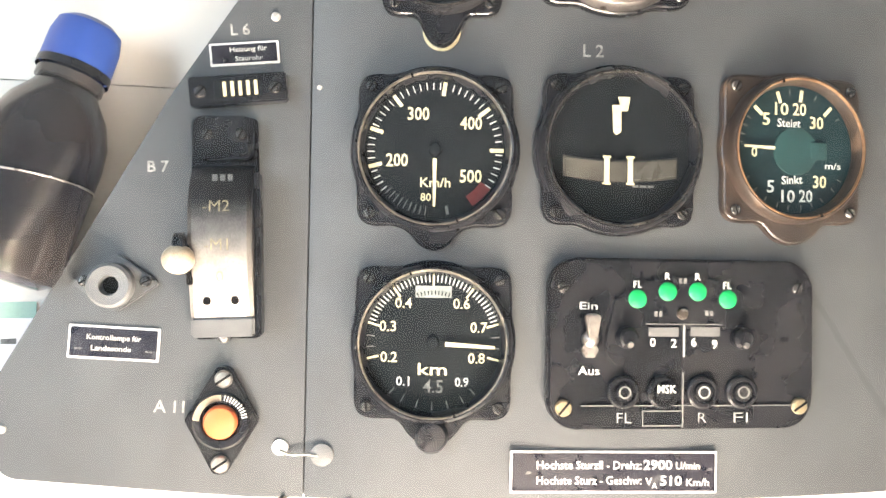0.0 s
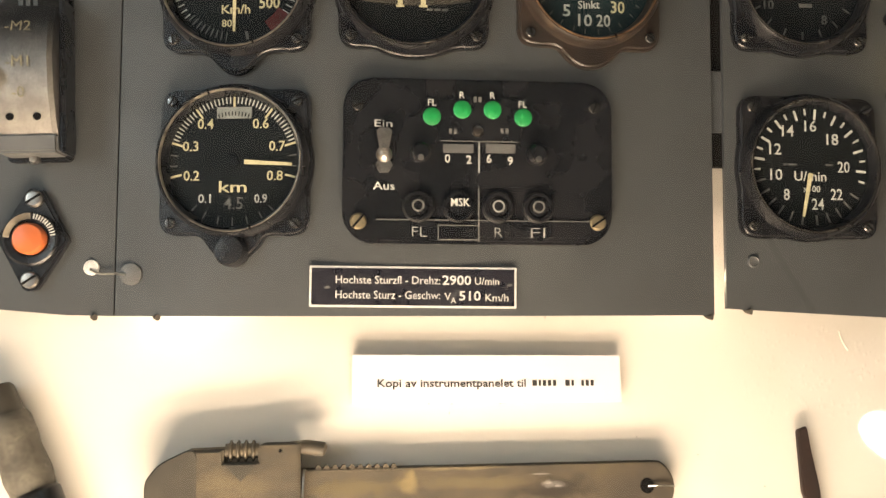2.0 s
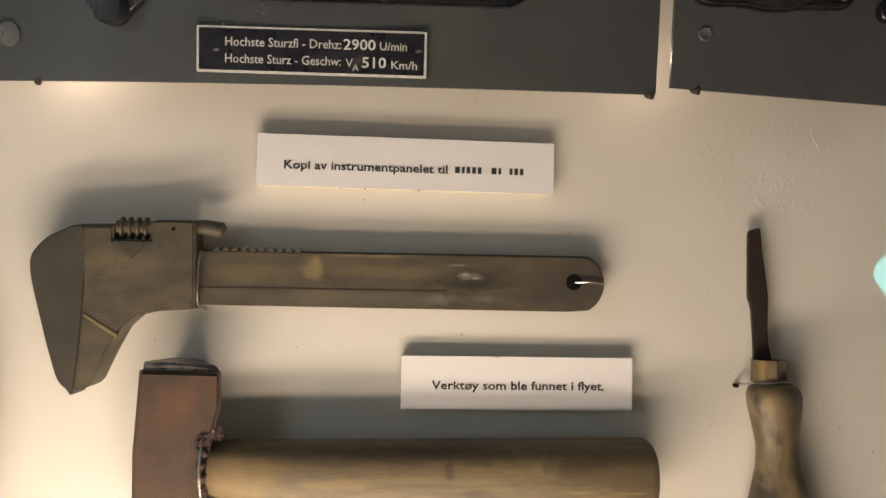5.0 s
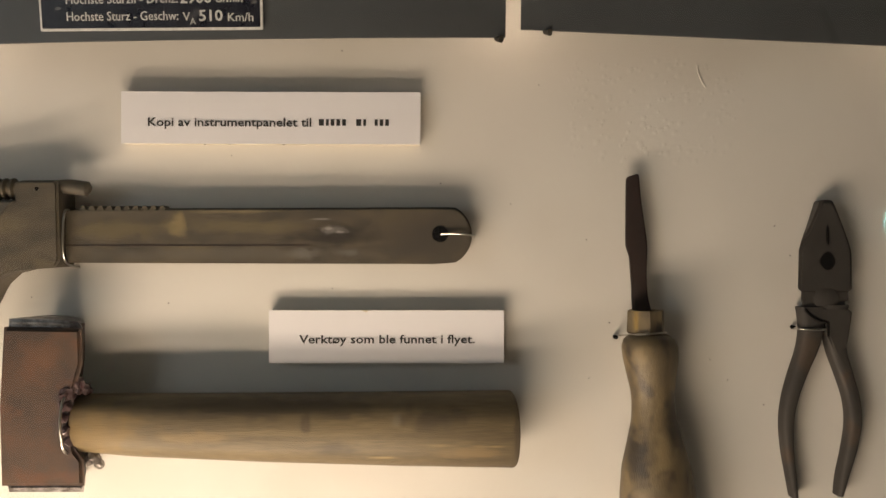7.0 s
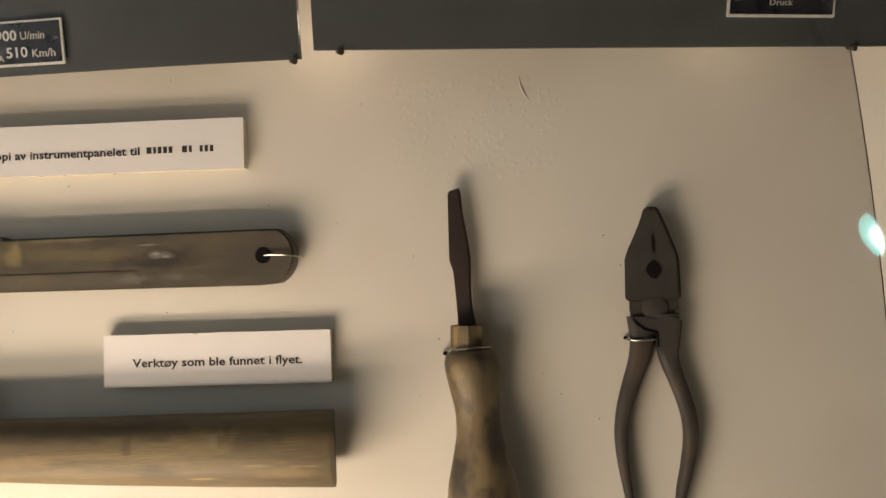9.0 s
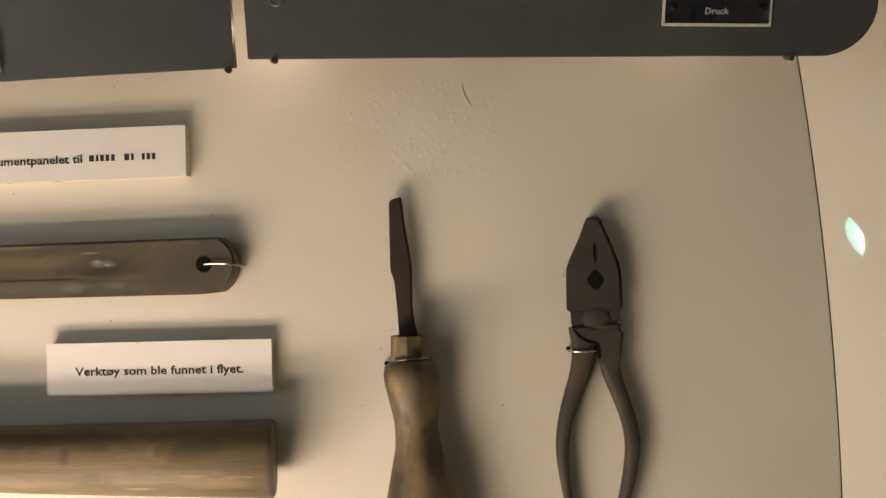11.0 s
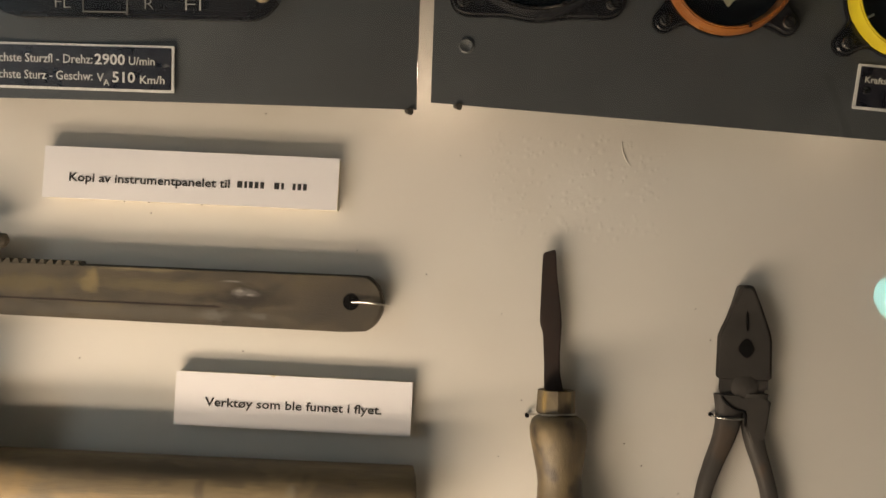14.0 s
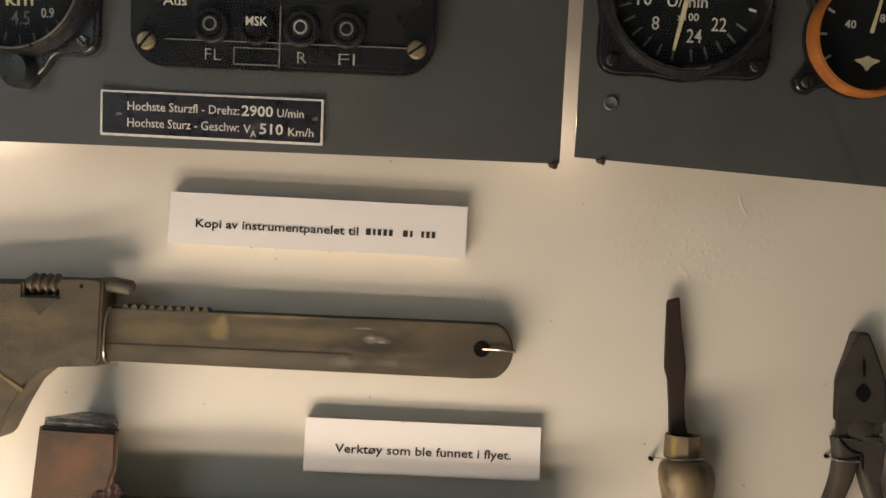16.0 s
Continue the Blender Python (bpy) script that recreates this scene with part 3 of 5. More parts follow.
def arc(cx, cz, r, a0, a1, n=8):
    return [(cx + r * math.cos(radians(a0 + (a1 - a0) * k / n)), cz + r * math.sin(radians(a0 + (a1 - a0) * k / n))) for k in range(n + 1)]


left_sheet = sheet("dashboard_panel", [(-0.0973, -0.0242), (-0.0973, 0.272), (-0.1323, 0.2125), (-0.1633, 0.1645), (-0.2015, 0.0955), (-0.2365, 0.034), (-0.2385, 0.0)] + arc(-0.226, -0.002, 0.0125, 180, 262) + [(-0.16, -0.0205), (-0.12, -0.0238)], GREY, "slant-edged grey aluminium instrument panel section")
main_sheet = sheet("dashboard_panel", [(-0.0965, -0.0242), (0.2036, -0.0228), (0.2036, 0.285), (-0.0965, 0.285)], GREY, "broad grey aluminium instrument panel section holding flight instruments")
right_sheet = sheet("dashboard_panel", [(0.2101, -0.0195), (0.33, -0.0255), (0.40, -0.0292)] + arc(0.449, -0.0115, 0.0205, 262, 360) + [(0.4695, 0.19)] + arc(0.42, 0.22, 0.05, 0, 90) + [(0.2101, 0.27)], GREY, "grey aluminium instrument panel section with engine instruments")

# strap and dark backing in the joint between the sheets
# unseen strip added to keep the bulb light from shining through the left joint
part("joint_strip", box(-0.1025, -0.0915, 0.0099, 0.0116, -0.0235, 0.262), GREY, main_sheet)
part("strap", box(0.2022, 0.2112, 0.0025, 0.0055, 0.072, 0.104), GREY, main_sheet)
# black box added to darken the upper gap
part("rib", box(0.198, 0.216, 0.0062, 0.012, 0.0545, 0.285), BLACKHOLE, main_sheet, "dark backing box added behind the joint")
for sx, sz, host in ((-0.1079, -0.0247, left_sheet), (-0.0766, -0.0246, main_sheet), (0.1995, -0.0236, main_sheet), (0.2205, -0.0208, right_sheet), (0.4345, -0.0318, right_sheet)):
    pts = [(sx, sheet_y(sx) + 0.003, sz + 0.001), (sx, sheet_y(sx) + 0.001, sz), (sx + 0.0022, sheet_y(sx) - 0.0012, sz - 0.0002)]
    part("nail", tube(pts, [0.0009, 0.0009, 0.0016], 10), IRONDARK, host, "dark nail under the edge")


for sx, sz, host in ((-0.12, 0.10, left_sheet), (-0.05, 0.23, main_sheet), (0.15, 0.23, main_sheet), (0.30, 0.20, right_sheet), (0.44, 0.10, right_sheet)):
    part("standoff", tube([(sx, 0.0348 + 0.0685 * sx + 0.1504 * sz, sz), (sx, sheet_y(sx) + 0.002, sz)], 0.004, 12), DARKSTEEL, host)


def marking(body, x, z, h, host, turn=0.0):
    ob = lettering(body, WORNINK, host, 0, 0, 0.0001, h, turn=turn, bold=0.0155)
    ob.matrix_world = on_panel(x, z)
    return ob


bpy.context.view_layer.update()
marking("L 6", -0.1312, 0.1984, 0.0055, left_sheet, 5)
marking("B 7", -0.1676, 0.1318, 0.0055, left_sheet, 2)
marking("A 11", -0.1600, 0.0191, 0.0058, left_sheet, -2)
marking("L 2", 0.0372, 0.1916, 0.0062, main_sheet)
for x, z, r, host in ((-0.1146, 0.2052, 0.0024, left_sheet), (-0.0930, 0.1718, 0.0014, main_sheet), (-0.2345, 0.0086, 0.0022, left_sheet)):
    ob = part("rivet", lathe([(r, 0), (0.8 * r, 0.4 * r), (0, 0.6 * r)], 14), WORNINK, host, "white-daubed rivet")
    ob.matrix_world = on_panel(x, z)
ob = part("bolt_hole", lathe([(0.0032, 0.0), (0.0032, 0.0008), (0.0026, 0.0012), (0.0022, 0.0009), (0, 0.0008)], 20), SOCKETGREY, right_sheet)
ob.matrix_world = on_panel(0.2245, 0.0047)

# ---- name plates ----
p = plate(-0.0004, 0.1000, -0.0195, 0.0005, "black name plate with white German dive limit lettering", -0.3)
lettering("Hochste Sturzfl - Drehz:", PLATEWHITE, p, -0.0375, 0.0035, 0.0011, 0.0040, 0.0505, bold=0.004, left=True)
lettering("2900", PLATEWHITE, p, 0.0140, 0.0037, 0.0011, 0.0047, 0.0140, bold=0.015, left=True)
lettering("U/min", INK, p, 0.0298, 0.0033, 0.0011, 0.0036, 0.0118, left=True)
lettering("Hochste Sturz - Geschw:", PLATEWHITE, p, -0.0375, -0.0037, 0.0011, 0.0040, 0.0505, bold=0.004, left=True)
lettering("V", INK, p, 0.0150, -0.0042, 0.0011, 0.0038, left=True)
lettering("A", INK, p, 0.0181, -0.0062, 0.0011, 0.0028, left=True)
lettering("510", PLATEWHITE, p, 0.0222, -0.0038, 0.0011, 0.0047, 0.0105, bold=0.015, left=True)
lettering("Km/h", INK, p, 0.0350, -0.0046, 0.0011, 0.0036, 0.0112, left=True)
for x, y, w in ((-0.0430, -0.0012, 0.0030), (0.0455, 0.0006, 0.0026), (-0.013, 0.0015, 0.0012)):
    part("chip", prism(curve([(x, y), (x + w, y + 0.0006), (x + 0.6 * w, y + 0.0016), (x + 0.2 * w, y + 0.0012)], 3), 0.0011, 0.00125), DULL, p, "worn chip in the engraving")
p = plate(-0.1452, -0.1125, 0.1812, 0.1922, "small black name plate lettered Heizung", 6)
lettering("Heizung für", INK, p, 0.002, 0.0021, 0.0011, 0.0024, 0.0175)
lettering("Staurohr", INK, p, 0.002, -0.0023, 0.0011, 0.0024, 0.0130)
p = plate(-0.2062, -0.1648, 0.0406, 0.0563, "small black name plate with white lamp lettering", -3)
lettering("Kontrollampe für", INK, p, 0, 0.0026, 0.0011, 0.0026, 0.0245)
lettering("Landesonde", INK, p, -0.001, -0.0024, 0.0011, 0.0026, 0.0180)
for x in (-0.016, 0.016):
    bars(DULL, p, x, -0.0032, 0.0011, [0.0014, 0.0012], 0.0010, 0.0006, "scratch")
p = plate(0.3862, 0.4292, -0.0180, 0.0005, "small black name plate lettered Druck", -4)
lettering("Kraftstoff & Schmierstoff", INK, p, 0, 0.0030, 0.0011, 0.0026, 0.0365)
lettering("Druck", INK, p, 0.0, -0.0032, 0.0011, 0.0026, 0.0092)
for x in (-0.0172, 0.0172):
    screw(p, x, -0.0015, 0.0010, 0.0016, BLACK)


# ---- instruments ----
def eared_outline(R, ex, ey, er, n=144):
    """A round casing with four slim corner ears."""
    pts = []
    for k in range(n):
        a = 2 * math.pi * k / n
        d, r = Vector((math.cos(a), math.sin(a))), R
        for c in (Vector((ex, ey)), Vector((-ex, ey)), Vector((-ex, -ey)), Vector((ex, -ey))):
            along, miss = c.dot(d), abs(c.x * d.y - c.y * d.x)
            if along > 0 and miss < er:
                r = max(r, along + math.sqrt(er * er - miss * miss))
            elif along > 0 and miss < 1.9 * er:
                r = max(r, R + (along - R) * (1 - (miss - er) / (0.9 * er)) ** 2)
        pts.append((r * d.x, r * d.y))
    return pts


def flange_outline(R, ex, ey, er, lobe=0.0, n=180, lobe_w=0.30):
    """A round casing on a square plate with rounded corners and, if wanted, a lobe at the foot."""
    hx, hy, cr = ex + er, ey + er, 1.15 * er
    reach = []
    for k in range(n):
        a = 2 * math.pi * k / n
        c, d, lo, hi = abs(math.cos(a)), abs(math.sin(a)), 0.0, 2 * R
        for _ in range(30):
            r = (lo + hi) / 2
            qx, qy = c * r - hx + cr, d * r - hy + cr
            inside = math.hypot(max(qx, 0), max(qy, 0)) + min(max(qx, qy), 0) < cr
            lo, hi = (r, hi) if inside else (lo, r)
        r = max(R, lo)
        if lobe:
            off = abs((a - 1.5 * math.pi + math.pi) % (2 * math.pi) - math.pi)
            r = max(r, R + lobe * max(0.0, 1 - (off / lobe_w) ** 2) ** 1.2)
        reach.append(r)
    pts = []
    for k in range(n):
        r = sum(reach[(k + j) % n] for j in (-2, -1, 0, 1, 2)) / 5
        pts.append((r * math.cos(2 * math.pi * k / n), r * math.sin(2 * math.pi * k / n)))
    return pts


def ray_tick(a, r0, r1, w):
    """A bar from r0 to r1 at a degrees clockwise from the top."""
    s, c = math.sin(radians(a)), math.cos(radians(a))
    return [(r0 * s - w / 2 * c, r0 * c + w / 2 * s), (r0 * s + w / 2 * c, r0 * c - w / 2 * s), (r1 * s + w / 2 * c, r1 * c - w / 2 * s), (r1 * s - w / 2 * c, r1 * c + w / 2 * s)]


def ticks(parent, z, rows, mat, name="scale"):
    bm = bmesh.new()
    for a, r0, r1, w in rows:
        quad = ray_tick(a, r0, r1, w)
        low, high = [bm.verts.new((x, y, z)) for x, y in quad], [bm.verts.new((x, y, z + 0.0002)) for x, y in quad]
        bm.faces.new(high)
        for k in range(4):
            bm.faces.new([low[k], low[(k + 1) % 4], high[(k + 1) % 4], high[k]])
    return tagged(part(name, bm, mat, parent, smooth=0), kind="stuff")


def numeral(body, a, r, parent, z, h, mat, width=None):
    return lettering(body, mat, parent, r * math.sin(radians(a)), r * math.cos(radians(a)), z, h, width, bold=0.008, name="numeral")


def gauge(x, z, R, ear, label, case=None, ring=None, lobe=0.0, deep=0.012, turn=0.0, lobe_w=0.30, ear_r=0.0060, group="round instruments", rim=None, dial=None):
    """The casing of a round instrument: flange, ring, dial, glass and screws."""
    case, ring = case or BLACK, ring or BLACK
    g = thing("instrument", on_panel(x, z) @ Matrix.Rotation(radians(turn), 4, "Z"), label, "gauge", group)
    outline = eared_outline(R * 1.055, *ear, ear_r) if R < 0.03 else flange_outline(R * 1.085, *ear, ear_r, lobe, lobe_w=lobe_w)
    part("flange", prism(outline, 0.0, 0.0046, 0.0014, 3), case, g)
    part("ring", lathe([(R * 1.045, 0.004), (R * 1.03, deep - 0.0022), (R * 0.985, deep), (R * 0.945, deep - 0.0004), (R * 0.905, deep - 0.0038), (R * 0.895, 0.0050)], 72), ring, g, "rounded ring round the dial")
    part("dial", lathe([(R * 0.90, 0.0050), (0, 0.0050)], 64), dial or SOOT, g, "matt dark dial")
    part("rim", lathe([(R * 0.972, deep - 0.0004), (R * 0.962, deep + 0.0005), (R * 0.948, deep + 0.0004), (R * 0.938, deep - 0.0007)], 72), rim or (RIMDARK if ring is BLACK else ring), g, "thin rim round the glass")
    for sy in (1, -1):
        part("rim_notch", box(-0.0005, 0.0005, sy * R * 0.957 - 0.0010, sy * R * 0.957 + 0.0010, deep - 0.0002, deep + 0.0007), BLACKHOLE, g).rotation_euler.z = radians(18)
    lens = part("glass", lathe([(R * 0.93, deep - 0.0032), (0, deep - 0.0028)], 48), LENS, g)
    lens.visible_shadow = False
    for k, (sx, sy) in enumerate(((1, 1), (-1, 1), (-1, -1), (1, -1))):
        screw(g, sx * ear[0], sy * ear[1], 0.0046, 0.0027, DARKSTEEL, 25 + 37 * k, "dark slotted screw")
    return g


D = 0.0051
def pointer(g, a, r0, r1, w, mat, z=0.0062, taper=0.8):
    s, c = math.sin(radians(a)), math.cos(radians(a))
    quad = ray_tick(a, r0, r1, w)
    mid = [(quad[2][0] * taper + quad[3][0] * (1 - taper), quad[2][1] * taper + quad[3][1] * (1 - taper)), (quad[3][0] * taper + quad[2][0] * (1 - taper), quad[3][1] * taper + quad[2][1] * (1 - taper))]
    return part("pointer", prism([quad[0], quad[1], mid[0], mid[1]], z, z + 0.0005), mat, g, "pale yellowed pointer")


# airspeed
g = gauge(-0.0376, 0.1415, 0.0370, (0.0306, 0.0300), "black airspeed dial with yellowed figures and upright needle", lobe=0.0075, rim=RIM)
ticks(g, D, [(a, 0.0258, 0.0322, 0.0018) for a in (-38, 8, 52, 90, -72, -105)], LUME, "main_scale")
ticks(g, D, [(a, 0.0285, 0.0318, 0.0005) for a in range(-128, 128, 6) if min(abs(a - b) for b in (-38, 8, 52, 90, -72, -105)) > 3], INK)
ticks(g, D, [(a, 0.0270, 0.0312, 0.0005) for a in range(-172, -128, 5)] + [(168, 0.027, 0.031, 0.0014)], DULL, "faded_scale")
ticks(g, D, [(a, 0.0262, 0.0318, 0.0016) for a in range(126, 146, 2)], RED, "red_sector")
for body, x, y in (("300", -0.0080, 0.0172), ("400", 0.0168, 0.0130), ("200", -0.0178, -0.0048), ("500", 0.0170, -0.0120)):
    lettering(body, LUME, g, x, y, D, 0.0062, 0.0102, bold=0.014, name="numeral")
lettering("Km/h", LUME, g, 0.0004, -0.0152, D, 0.0046, 0.0142, name="unit")
lettering("80", LUME, g, -0.0040, -0.0222, D, 0.0038, name="numeral")
pointer(g, 180, 0.0042, 0.0268, 0.0019, LUME, 0.0064)
part("hub", lathe([(0.0030, 0.005), (0.0026, 0.0066), (0, 0.0068)], 20), SOOT, g)

# turn and bank
g = gauge(0.0492, 0.1434, 0.0378, (0.0308, 0.0300), "black turn and bank indicator with pale inclinometer tube", lobe=0.0)
part("turn_bar", prism([(-0.0042, 0.0210), (0.0001, 0.0212), (0.0002, 0.0085), (-0.0020, 0.0068), (-0.0036, 0.0085)], 0.0060, 0.0066), LUME, g, "pale turn bar")
part("index_mark", prism([(-0.0012, 0.0252), (0.0048, 0.0252), (0.0036, 0.0185), (0.0006, 0.0185)], D, 0.0055), LUME, g, "pale index mark")
part("ball_tube", prism([(-0.0275 + 0.055 * i / 12, -0.0030 - 0.0022 * (1 - (i / 6 - 1) ** 2)) for i in range(13)] + [(0.0275 - 0.055 * i / 12, -0.0130 - 0.0022 * (1 - (i / 6 - 1) ** 2)) for i in range(13)], D, 0.0072, 0.001), material("smoky_tube", (0.085, 0.078, 0.066), (0.045, 0.042, 0.036), 0.25, bump=0), g, "smoky inclinometer tube")
for x in (-0.0068, 0.0045):
    part("tube_mark", merged(box(x - 0.0012, x + 0.0012, -0.0162, -0.0035, 0.0072, 0.0076), box(x - 0.0020, x + 0.0020, -0.0042, -0.0032, 0.0072, 0.0076), box(x - 0.0020, x + 0.0020, -0.0168, -0.0158, 0.0072, 0.0076)), LUME, g)
bars(DULL, g, 0.0115, -0.0172, D, [0.003, 0.003, 0.003], 0.0011, 0.0008)

# rate of climb; the glass's teal reflection is painted into the dial colour
g = gauge(0.1370, 0.1465, 0.0352, (0.0308, 0.0300), "rate of climb dial with painted teal reflection in worn brown casing", BROWNED, BROWNED, lobe=0.0085, lobe_w=0.48, rim=RIMCOPPER, dial=TEALDIAL)
ticks(g, D, [(a, 0.0238, 0.0296, 0.0017) for a in (-46, -18, 8, 43)], LUME, "main_scale")
ticks(g, D, [(a, 0.0272, 0.0296, 0.0006) for a in (-84, -76, -67, -58, -5, 24, 56, 120, 132, 148, 186, 172, 160, 198, 212, 226, 240)], DULL)
for body, x, y in (("5", -0.0150, 0.0148), ("10", -0.0068, 0.0200), ("20", 0.0028, 0.0202), ("30", 0.0122, 0.0140), ("5", -0.0125, -0.0180), ("10", -0.0030, -0.0225), ("20", 0.0065, -0.0222), ("30", 0.0140, -0.0150)):
    lettering(body, LUME if y > 0 or body == "30" else INK, g, x, y, D, 0.0062, 0.0034 * len(body) + 0.0004, bold=0.012, name="numeral")
lettering("Steigt", INK, g, -0.0028, 0.0132, D, 0.0042, 0.0125, name="lettering")
lettering("Sinkt", INK, g, -0.0010, -0.0145, D, 0.0042, 0.0112, 4, name="lettering")
lettering("m/s", INK, g, 0.0212, -0.0070, D, 0.0034, 0.0085, name="unit")
lettering("0", LUME, g, -0.0212, -0.0016, D, 0.0048, name="numeral")
pointer(g, 272, 0.0110, 0.0270, 0.0016, LUME)
part("hub_disc", merged(lathe([(0.0118, 0.0049), (0.0116, 0.0056), (0, 0.0057)], 40, at=(0.0008, -0.0006, 0)), box(0.0085, 0.0178, -0.0044, 0.0042, 0.0050, 0.0059, 0.0004)), SEAHUB, g, "sea-green disc with square tab")

# altimeter
g = gauge(-0.0371, 0.0508, 0.0358, (0.0308, 0.0298), "black altimeter dial lettered km with yellow needle", rim=RIM, lobe=0.0095, lobe_w=0.42)
ticks(g, D, [(a, 0.0262, 0.0318, 0.0010) for a in (-73, -36, 0, 36, 73, -104, 104)], LUME, "main_scale")
ticks(g, D, [(a, 0.0286, 0.0318, 0.00055) for a in np.arange(-73, 74, 3.65) if min(abs(a - b) for b in (-73, -36, 0, 36, 73)) > 1.5], INK)
ticks(g, D, [(a, 0.0275, 0.0312, 0.0006) for a in (-84, -94, 84, 94, 140, 152, -140, -152, 180, 166, -166)], DULL, "faded_scale")
for body, x, y, mat in (("0.4", -0.0140, 0.0188, LUME), ("0.6", 0.0132, 0.0188, LUME), ("0.3", -0.0212, 0.0078, LUME), ("0.7", 0.0214, 0.0078, LUME), ("0.2", -0.0205, -0.0066, LUME), ("0.8", 0.0205, -0.0066, LUME), ("0.1", -0.0138, -0.0178, INK), ("0.9", 0.0138, -0.0178, INK), ("4.5", 0.0004, -0.0200, DULL)):
    lettering(body, mat, g, x, y, D, 0.0050 if mat == LUME else 0.0044 if mat == INK else 0.0062, 0.0078 if mat == LUME else 0.0062 if mat == INK else 0.0095, name="numeral")
lettering("km", LUME, g, 0.0, -0.0120, D, 0.0058, 0.0136, name="unit")
part("pressure_window", box(-0.0085, 0.0085, 0.0212, 0.0268, D, 0.0054), material("pale_drum", (0.30, 0.32, 0.30), (0.2, 0.21, 0.2), 0.5, bump=0), g, "pale window in the dial")
ticks(g, 0.0055, [(a, 0.0226, 0.0246, 0.0005) for a in range(-18, 19, 4)], SOOT, "window_marks")
pointer(g, 93, 0.0058, 0.0290, 0.0022, LUME, 0.0064)
part("hub", lathe([(0.0030, 0.005), (0.0026, 0.0062), (0, 0.0064)], 20), SOOT, g)
part("knob", lathe([(0.0078, 0.0), (0.0078, 0.008), (0.0066, 0.0102), (0, 0.0108)], 30, at=(0.0, -0.0432, 0.0)), BLACK, g, "round setting knob")

# engine speed
g = gauge(0.2537, 0.0534, 0.0355, (0.0308, 0.0306), "black engine speed dial with white figures and ticks", deep=0.011, ear_r=0.0062)
ticks(g, D, [(a, 0.0248, 0.0302, 0.0012) for a in range(-82, 116, 22)], INK, "main_scale")
ticks(g, D, [(a, 0.0270, 0.0302, 0.0010) for a in range(-93, 116, 22)], INK)
ticks(g, D, [(a, 0.0250, 0.0302, 0.0010) for a in list(range(122, 180, 13)) + list(range(-170, -95, 13))], DULL, "faded_scale")
for body, x, y in (("16", 0.0004, 0.0215), ("14", -0.0118, 0.0188), ("18", 0.0122, 0.0148), ("12", -0.0188, 0.0092), ("20", 0.0180, 0.0005), ("10", -0.0185, -0.0040), ("22", 0.0138, -0.0138), ("8", -0.0132, -0.0142), ("24", 0.0036, -0.0190)):
    lettering(body, INK, g, x, y, D, 0.0060, 0.0064 if len(body) > 1 else 0.0032, bold=0.004, name="numeral")
lettering("U/min", INK, g, -0.0002, -0.0046, D, 0.0052, 0.0172, name="unit")
lettering("x100", INK, g, 0.0004, -0.0112, D, 0.0034, 0.0092, name="unit")
bars(DULL, g, -0.0110, 0.0012, D, [0.0016, 0.0046], 0.0009, 0.0008)
bars(DULL, g, 0.0102, 0.0012, D, [0.0042], 0.0009, 0.0008)
pointer(g, 191, 0.0035, 0.0262, 0.0022, LUME, 0.0064)

# the row above, cut by the picture's edge as the camera moves
g = gauge(-0.0355, 0.2415, 0.0345, (0.0225, 0.0300), "black casing of an instrument in the upper row", BLACK, lobe=0.0140, lobe_w=0.30)
part("pale_lug", lathe([(0.0090, 0.0), (0.0090, 0.0016), (0.0060, 0.0018), (0, 0.0018)], 30, at=(0, -0.0430, -0.0002)), LUME, g, "pale washer under the casing")
g = gauge(0.0470, 0.2480, 0.0370, (0.0308, 0.0300), "dark instrument with bright ring in the upper row", BLACK, STEEL)
g = gauge(0.2510, 0.1500, 0.0355, (0.0306, 0.0300), "black instrument with greenish dial and slanting needle", BLACK)
pointer(g, 322, 0.006, 0.0275, 0.0012, INK)
ticks(g, D, [(a, 0.026, 0.030, 0.0009) for a in range(100, 260, 20)], DULL)
for body, x, y in (("10", -0.018, -0.012), ("8", 0.012, -0.019)):
    lettering(body, DULL, g, x, y, D, 0.005, name="numeral")
bars(DULL, g, 0.002, -0.012, D, [0.007], 0.002, 0.001)


def small_gauge(x, z, ring, label, marks, at):
    g = gauge(x, z, 0.0252, (0.0247, 0.0205), label, BLACK, ring, ear_r=0.0052, group="small round instruments")
    ticks(g, D, [(a, 0.0180, 0.0212, 0.0010) for a in range(-120, 121, 30)], INK)
    for body, px, py in marks:
        lettering(body, INK, g, px, py, D, 0.0036, name="numeral")
    pointer(g, at, 0.001, 0.0160, 0.0016, LUME)
    part("maker_mark", prism(curve([(-0.0055, -0.0105), (-0.002, -0.0095), (0.0, -0.0085), (0.002, -0.0095), (0.0055, -0.0105), (0.002, -0.0125), (0.0, -0.0150), (-0.002, -0.0125)], 3), D, 0.0053), LUME, g, "pale emblem shape")
    return g


g = small_gauge(0.3315, 0.0375, ORANGE, "small oil temperature dial in amber ring", (("40", -0.0085, 0.0045), ("80", 0.006, 0.0075), ("120", 0.0105, -0.004)), 12)
ticks(g, 0.0053, [(a, 0.0150, 0.0205, 0.0022) for a in range(62, 90, 5)], RED, "red_sector")
small_gauge(0.3290, 0.1130, YELLOW, "small pressure dial in bright yellow ring", (("0", -0.010, -0.004),), -30)
small_gauge(0.4050, 0.0300, YELLOW, "small double pressure dial in yellow ring", (("0", -0.010, -0.004), ("8", 0.009, 0.0)), 25)

# ---- remote compass and bomb selector box ----
b = thing("selector_box", on_panel(0.0812, 0.0518), "black rounded selector box with green spots and counters", "control box")
